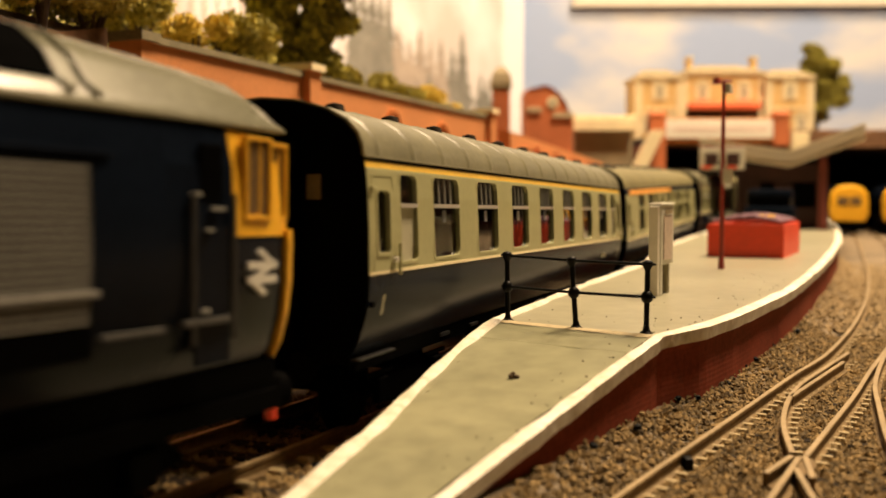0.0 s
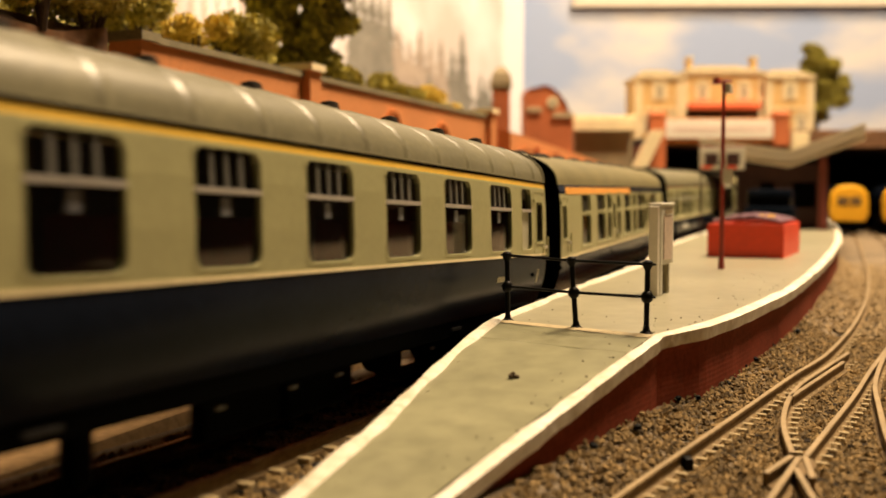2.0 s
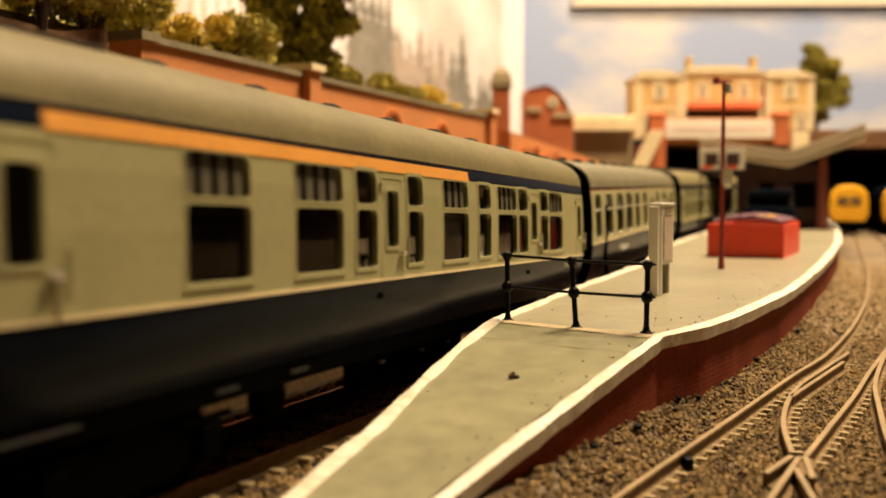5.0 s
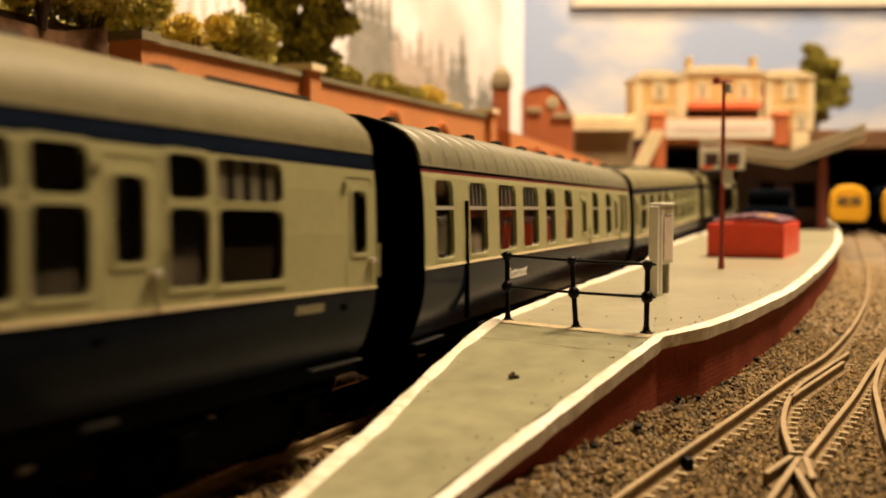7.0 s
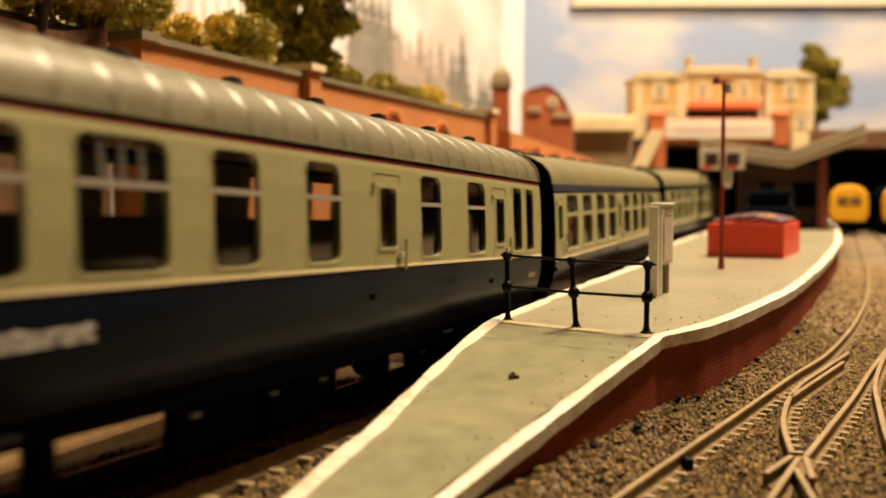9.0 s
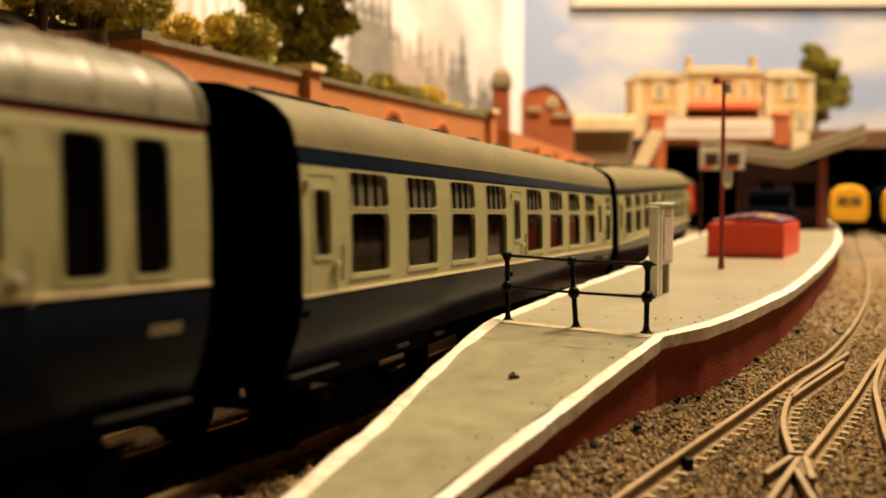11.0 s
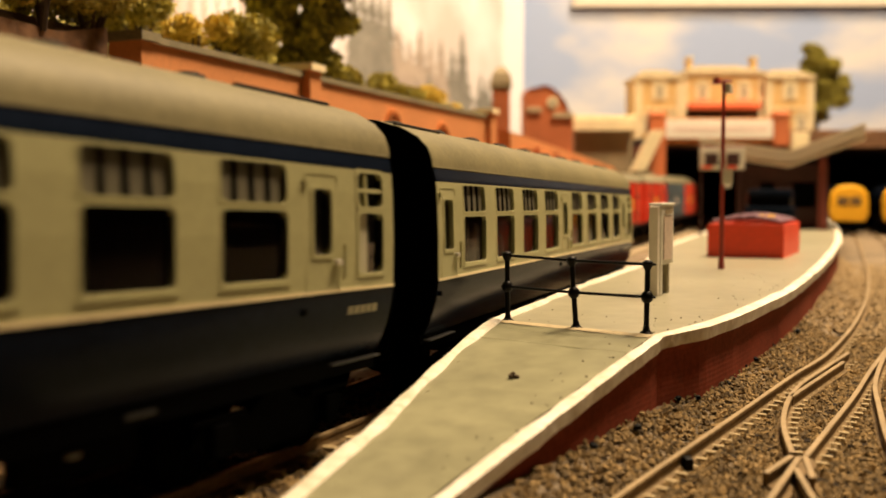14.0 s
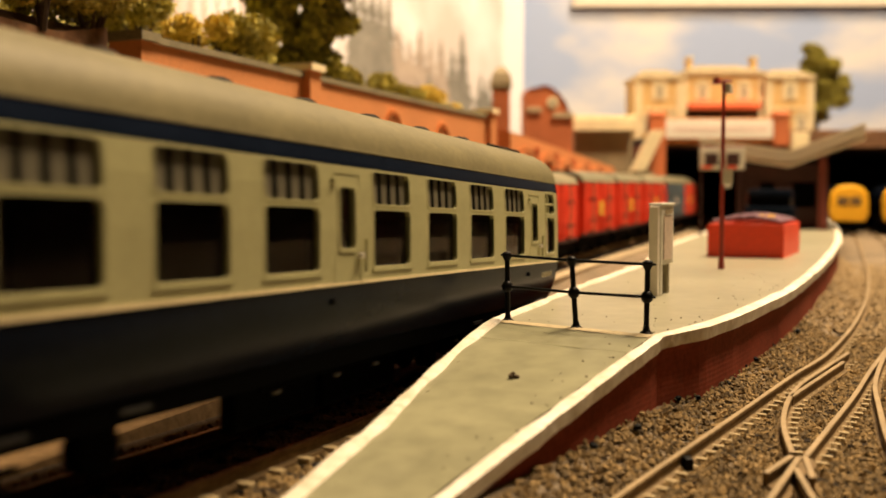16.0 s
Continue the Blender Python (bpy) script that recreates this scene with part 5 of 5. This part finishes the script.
# ---- road bridge over the far end of the lines ----
def bridge():
    t = thing("road_bridge", "dark red brick road bridge over the tracks", "bridge", kind="structure")
    part("deck", box(B(), 190, 900, 955, 1300, 84, 92), M["darkwood"], t, "dark bridge deck")
    part("parapet", box(B(), 196, 328, 951, 957, 86, 110, 0.8), M["orangebrick"], t, "red brick parapet")
    part("parapet", box(B(), 328, 900, 951, 957, 82, 99, 0.8), M["bark2"], t, "brown girder side")
    for x in (203.5, 321):
        p = part("pier_post", box(B(), x - 7.5, x + 7.5, 946, 960, 84 if x > 300 else -3, 112, 0.8), M["housebrick"], t, "dark red brick post")
        part("post_cap", loft(B(), [[(x - w, 953 - w, z), (x + w, 953 - w, z), (x + w, 953 + w, z), (x - w, 953 + w, z)] for w, z in ((8.2, 112), (8.2, 113.5), (1.5, 119))]), M["housebrick"], p)
    part("end_pier", box(B(), 331, 348, 948, 958, 80, 97, 0.6), M["housecream"], t, "cream end pier")
    part("pier", box(B(), 186, 202, 950, 1300, -3, 84), M["brick"], t, "dark brick abutment")
    part("pier", box(B(), 880, 900, 950, 1300, -3, 84), M["brick"], t, "dark brick abutment")
    # black colour stands in for the deep shade under the bridge
    part("back_wall", box(B(), 180, 900, 1290, 1300, -3, 84), M["tunnel"], t, "flat black end wall, the darkness under the bridge put into its colour")
    s = thing("station_banner", "long white station name board on the bridge parapet", "sign", (263, 949.5, 90.5))
    part("board", box(B(), -52, 51, -1.4, 1.2, 0.5, 18.0, 0.5), M["signwhite"], s)
    part("lettering_bar", box(B(), -44, 44, -1.75, -1.42, 7, 11.5), M["printpale"], s, "faint pinkish band of writing")


bridge()


def station_building():
    t = thing("station_building", "ochre and cream two-storey station building with hipped roofs", "building", (278, 985, 92))
    blocks = ((-88, -42, 0, 58), (-42, 40, 6, 63), (40, 86, 0, 58))
    for x0, x1, y0, h in blocks:
        part("wall", box(B(), x0, x1, y0, y0 + 55, 0, h), M["houseyel"], t, "ochre rendered wall")
        part("cornice", box(B(), x0 - 2.5, x1 + 2.5, y0 - 2.5, y0 + 57, h, h + 3, 0.6), M["housecream"], t, "cream cornice")
        part("string_course", box(B(), x0 - 0.6, x1 + 0.6, y0 - 1.0, y0 + 0.2, h * 0.5, h * 0.5 + 2), M["housecream"], t)
        cx, w = (x0 + x1) / 2, (x1 - x0) / 2 + 3
        bm = B()
        loft(bm, [[(cx - w, y0 - 3, h + 3), (cx + w, y0 - 3, h + 3), (cx + w, y0 + 58, h + 3), (cx - w, y0 + 58, h + 3)], [(cx - w * 0.45, y0 + 20, h + 12), (cx + w * 0.45, y0 + 20, h + 12), (cx + w * 0.45, y0 + 36, h + 12), (cx - w * 0.45, y0 + 36, h + 12)]])
        part("roof", bm, M["tile"], t, "low hipped slate roof")
        for x in (x0 + 2.5, x1 - 2.5):
            part("quoin", box(B(), x - 3.6, x + 3.6, y0 - 0.9, y0 + 0.3, 0, h), M["housecream"], t, "cream quoins")
        n = 2
        for i in range(n):
            for z in (9, 41):
                wide = x1 - x0 > 60
                if wide and z < 20 or not wide and z > 20 and i:
                    continue
                x = (x0 + x1) / 2 if not wide and z > 20 else x0 + (x1 - x0) * (i + 0.5) / n
                f = part("window", box(B(), x - 7.4, x + 7.4, y0 - 1.0, y0 + 0.3, z - 2.5, z + 14.5, 0.3), M["housecream"], t, "cream window surround")
                part("pane", box(B(), x - 3.0, x + 3.0, y0 - 1.3, y0 - 0.95, z, z + 11.0), M["houseglass"], f)
                part("pediment", prism(B(), [(x - 8.4, z + 14.5), (x + 8.4, z + 14.5), (x, z + 18.5)], "y", y0 - 1.6, y0 + 0.2), M["housecream"], f)
    part("glazed_front", box(B(), -36, 34, 3.4, 6.2, 12, 29, 0.3), M["cabglass"], t, "brown glazed front under the awning")
    for x in (-29, 36):
        c = part("chimney", box(B(), x - 2.6, x + 2.6, 26, 38, 66, 82, 0.5), M["houseyel"], t)
        part("chimney_cap", box(B(), x - 3.4, x + 3.4, 25, 39, 82, 84, 0.3), M["housecream"], c)
    part("awning", prism(B(), [(6, 32), (-3, 29), (-3, 33.5), (6, 38)], "x", -36, 34), M["awning"], t, "red awning over the entrance")


station_building()


def platform_canopy():
    t = thing("platform_canopy", "pale butterfly canopy over a dark brown platform building", "canopy", (216, 640, PLAT), -19)
    wing_l = [(-50, 52), (6, 43), (6, 47), (-50, 56.5)]
    wing_r = [(6, 43), (50, 59.5), (50, 64), (6, 47)]
    for w in (wing_l, wing_r):
        r = part("roof_wing", prism(B(), w, "y", 0, 170), M["darkwood"], t, "dark boarded roof wing")
        for k in range(3):
            o = [(w[0][0], w[0][1] - 3.4 + 3.9 * k), (w[1][0], w[1][1] - 3.4 + 3.9 * k), (w[1][0], w[1][1] - 0.3 + 3.9 * k), (w[0][0], w[0][1] - 0.3 + 3.9 * k)]
            part("fascia_board", prism(B(), o, "y", -2 - 0.5 * (k % 2), -0.1), M["canopy"], r, "grey-white fascia board")
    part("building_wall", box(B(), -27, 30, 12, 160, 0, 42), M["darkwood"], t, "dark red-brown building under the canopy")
    # door and window are solid black blocks, the shade of their openings painted
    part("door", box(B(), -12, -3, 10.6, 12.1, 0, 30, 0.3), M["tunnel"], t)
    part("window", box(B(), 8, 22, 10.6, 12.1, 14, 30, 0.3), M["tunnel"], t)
    for x in (-25, 26):
        part("post", rod(B(), (x, 4, 0), (x, 4, 46), 1.6 if x < 0 else 3.2, 1.2 if x < 0 else 2.6, 10), M["darkwood"] if x < 0 else M["brick"], t, "dark red-brown canopy post")
    t = thing("hanging_sign", "grey-white hanging platform sign with dark panels", "sign", (157, 560, 52))
    for x in (-7.4, 6.6):
        part("board", box(B(), x - 5.6, x + 5.6, -0.8, 0.8, 2, 14.5, 0.3), M["post"], t, "grey-white sign board")
        part("red_bar", box(B(), x - 4.6, x + 1.0, -1.1, -0.78, 2.6, 4.2), M["red"], t)
    part("crossbar", box(B(), -13, 12.2, -0.4, 0.4, 14.5, 15.3), M["maroon"], t)
    for x in (-6.5, 5.5):
        part("dark_panel", box(B(), x - 3.6, x + 3.6, -1.1, -0.78, 4.5, 11), M["darkwood"], t, "dark panel")
    part("post", rod(B(), (-12, 0, -PLAT - 18.2), (-12, 0, 3), 0.5, 0.5, 8), M["darkwood"], t)
    part("lower_plate", box(B(), 0, 4.6, -0.6, 0.6, -8, 1.9, 0.2), M["post"], t)


platform_canopy()


def luggage_van():
    t = thing("delivery_van", "dark parked van standing on the platform", "van", (186, 570, PLAT), -22)
    part("body", box(B(), -14, 14, 0, 50, 2.5, 16, 2.0), M["loco"], t, smooth=True)
    part("roof", box(B(), -12.5, 12.5, 8, 48, 16, 26, 2.5), M["loco"], t, "dark roof", smooth=True)
    part("windscreen", box(B(), -11, 11, 7.4, 8.3, 16.5, 22, 0.3), M["tunnel"], t)
    for x in (-13, 13):
        for y in (10, 40):
            part("wheel", rod(B(), (x - 1.5, y, 3.6), (x + 1.5, y, 3.6), 3.6, 3.6, 14), M["black"], t)


luggage_van()


# ---- stock standing on the siding ----
def van(label, s, length, mat, roofmat, ends=None):
    p, h = on_line(s, -48, 5.0), line_heading(s)
    t = thing("parcels_van", label, "van", p, -math.degrees(h), group="vans on the siding")
    L = length / 2 - 2
    part("body", prism(B(), [(-16.5, 12), (16.5, 12), (17.2, 22), (17, 41), (-17, 41), (-17.2, 22)], "y", -L, L), mat, t)
    part("roof", prism(B(), [(17.4, 40.8), (15.5, 44), (9, 46.6), (0, 47.4), (-9, 46.6), (-15.5, 44), (-17.4, 40.8)], "y", -L - 0.4, L + 0.4), roofmat, t, "grey-brown roof", smooth=True)
    n = max(2, int(length / 34))
    for i in range(n):
        u = -L + (i + 0.5) * 2 * L / n
        d = part("door", box(B(), 16.9, 17.7, u - 9, u + 9, 14, 39, 0.3), mat, t)
        part("door_bar", box(B(), 17.6, 18.1, u - 0.5, u + 0.5, 14, 39), roofmat, d)
        for z in (19, 31):
            part("strap", box(B(), 17.6, 18.0, u - 8.5, u + 8.5, z, z + 0.8), M["darkwood"], d)
    for k in range(2 * n + 1):
        u = -L + 0.6 + k * (2 * L - 1.2) / (2 * n)
        part("rib", box(B(), 16.8, 17.9, u - 0.5, u + 0.5, 12.5, 40.8), roofmat if k % 2 else mat, t)
    part("label", box(B(), 17.65, 17.85, -6, 5, 22, 30), M["yellow"] if mat is M["vanred"] else M["curtain"], t, "faded yellow label on the side")
    part("solebar", box(B(), 15.8, 17.0, -L, L, 11.0, 12.6), M["darkwood"], t)
    if ends:
        part("end_panel", box(B(), -16, 16, -L - 0.5, -L + 0.2, 13, 40, 0.3), ends, t)
    part("underframe", box(B(), -14, 14, -L + 1, L - 1, 7, 12.2), M["black"], t)
    for u in (-L * 0.62, L * 0.62):
        bm = B()
        for sd in (-1, 1):
            for a in (-10, 10):
                rod(bm, (sd * 7.4, u + a, 6), (sd * 10.2, u + a, 6), 6, 6, 16)
            box(bm, sd * 12.8, sd * 14.2, u - 15, u + 15, 4.5, 8.5)
        part("bogie", bm, M["black"], t)


van("red parcels van with dark roof on the siding", 130, 118, M["vanred"], M["coping"])
van("bright red parcels van on the siding", 239, 86, M["vanred"], M["roof"])
van("bright red parcels van on the siding", 327, 86, M["vanred"], M["roof"])
van("red van with dark roof further along the siding", 424, 100, M["vanred"], M["coping"])
van("blue-grey van standing on the siding", 534, 110, M["vanblue"], M["roof"])
van("red van standing at the end of the siding", 636, 86, M["vanred"], M["roof"])


# ---- yellow-fronted units beyond the platform ----
def unit(label, x, y, turn):
    t = thing("diesel_unit", label, "locomotive", (x, y, 0.4), turn, group="units beyond the platform")
    body = [(-15, 14), (15, 14), (18, 22), (17.4, 36), (15, 43), (9, 47), (0, 48.5), (-9, 47), (-15, 43), (-17.4, 36), (-18, 22)]
    part("body", prism(B(), body, "y", 3, 180), M["loco"], t, "dark blue body", smooth=True)
    part("nose", loft(B(), [[(a, 3, b) for a, b in body], [(a * 0.93, 0, 15 + (b - 14) * 0.92) for a, b in body]]), M["locoyel"], t, "bright yellow front", smooth=True)
    part("windscreen", box(B(), -10.5, 10.5, -0.6, 0.4, 29, 37.5, 0.6), M["cabglass"], t, "brown front windows")
    part("window_post", box(B(), -0.7, 0.7, -0.9, 0.2, 29, 37.5), M["locoyel"], t)
    t.scale = (0.93, 1, 0.95)
    part("buffer_beam", box(B(), -15, 15, 0.2, 4, 6, 12, 0.3), M["black"], t)
    for a in (-10, 10):
        part("buffer", rod(B(), (a, -4, 9.5), (a, 2, 9.5), 2.6, 2.2, 12), M["black"], t)
    for c in (40, 140):
        bm = B()
        for sd in (-1, 1):
            for a in (-13, 13):
                rod(bm, (sd * 7.4, c + a, 6.6), (sd * 10.2, c + a, 6.6), 6.6, 6.6, 16)
            box(bm, sd * 12.8, sd * 14.4, c - 20, c + 20, 4.5, 9.5)
        part("bogie", bm, M["black"], t)


unit("yellow-fronted diesel unit waiting beside the platform", 361, 885, -16)
unit("second yellow-fronted diesel unit on the next line", 408, 885, -16)


# ---- what moves ----
def train_distance():
    """Millimetres that the train has gone, every half second."""
    late = (0, 9.5, 18.3, 27.3, 30.8, 34.3, 39.5, 45.3, 50.6, 55.2, 58.9, 61.4, 62.7, 62.4, 60.3, 60.2, 61.6, 62.9, 63.7, 65.5, 68.2, 71.6, 75.5, 79.9, 84.4, 89.4, 93.2, 100.1, 105.9, 111.1, 115.7, 120.1, 121.1)
    return [(k * 0.5, 37.5 * k - d) for k, d in enumerate(late)]


def vehicle_pose(s, bogies=93.0):
    a, b = on_line(s - bogies), on_line(s + bogies)
    m, d = (a + b) / 2, (b - a).normalized()
    r = Vector((d.y, -d.x, 0)).normalized()
    up = r.cross(d)
    rot = Matrix((r, d, up)).transposed()
    return Matrix.Translation(m * MM) @ rot.to_4x4()


def motions():
    shift = (-0.8, 0.1, 0.25, -0.16, 0.1)
    for i, c in enumerate(COACHES):
        walk(c, [(t, vehicle_pose(-84.0 + 242.96 * i + shift[i] - g)) for t, g in train_distance()])
    walk(LOCO, [(t, vehicle_pose(-84.8 - 130.4 - 128.0 - g)) for t, g in train_distance()])


motions()
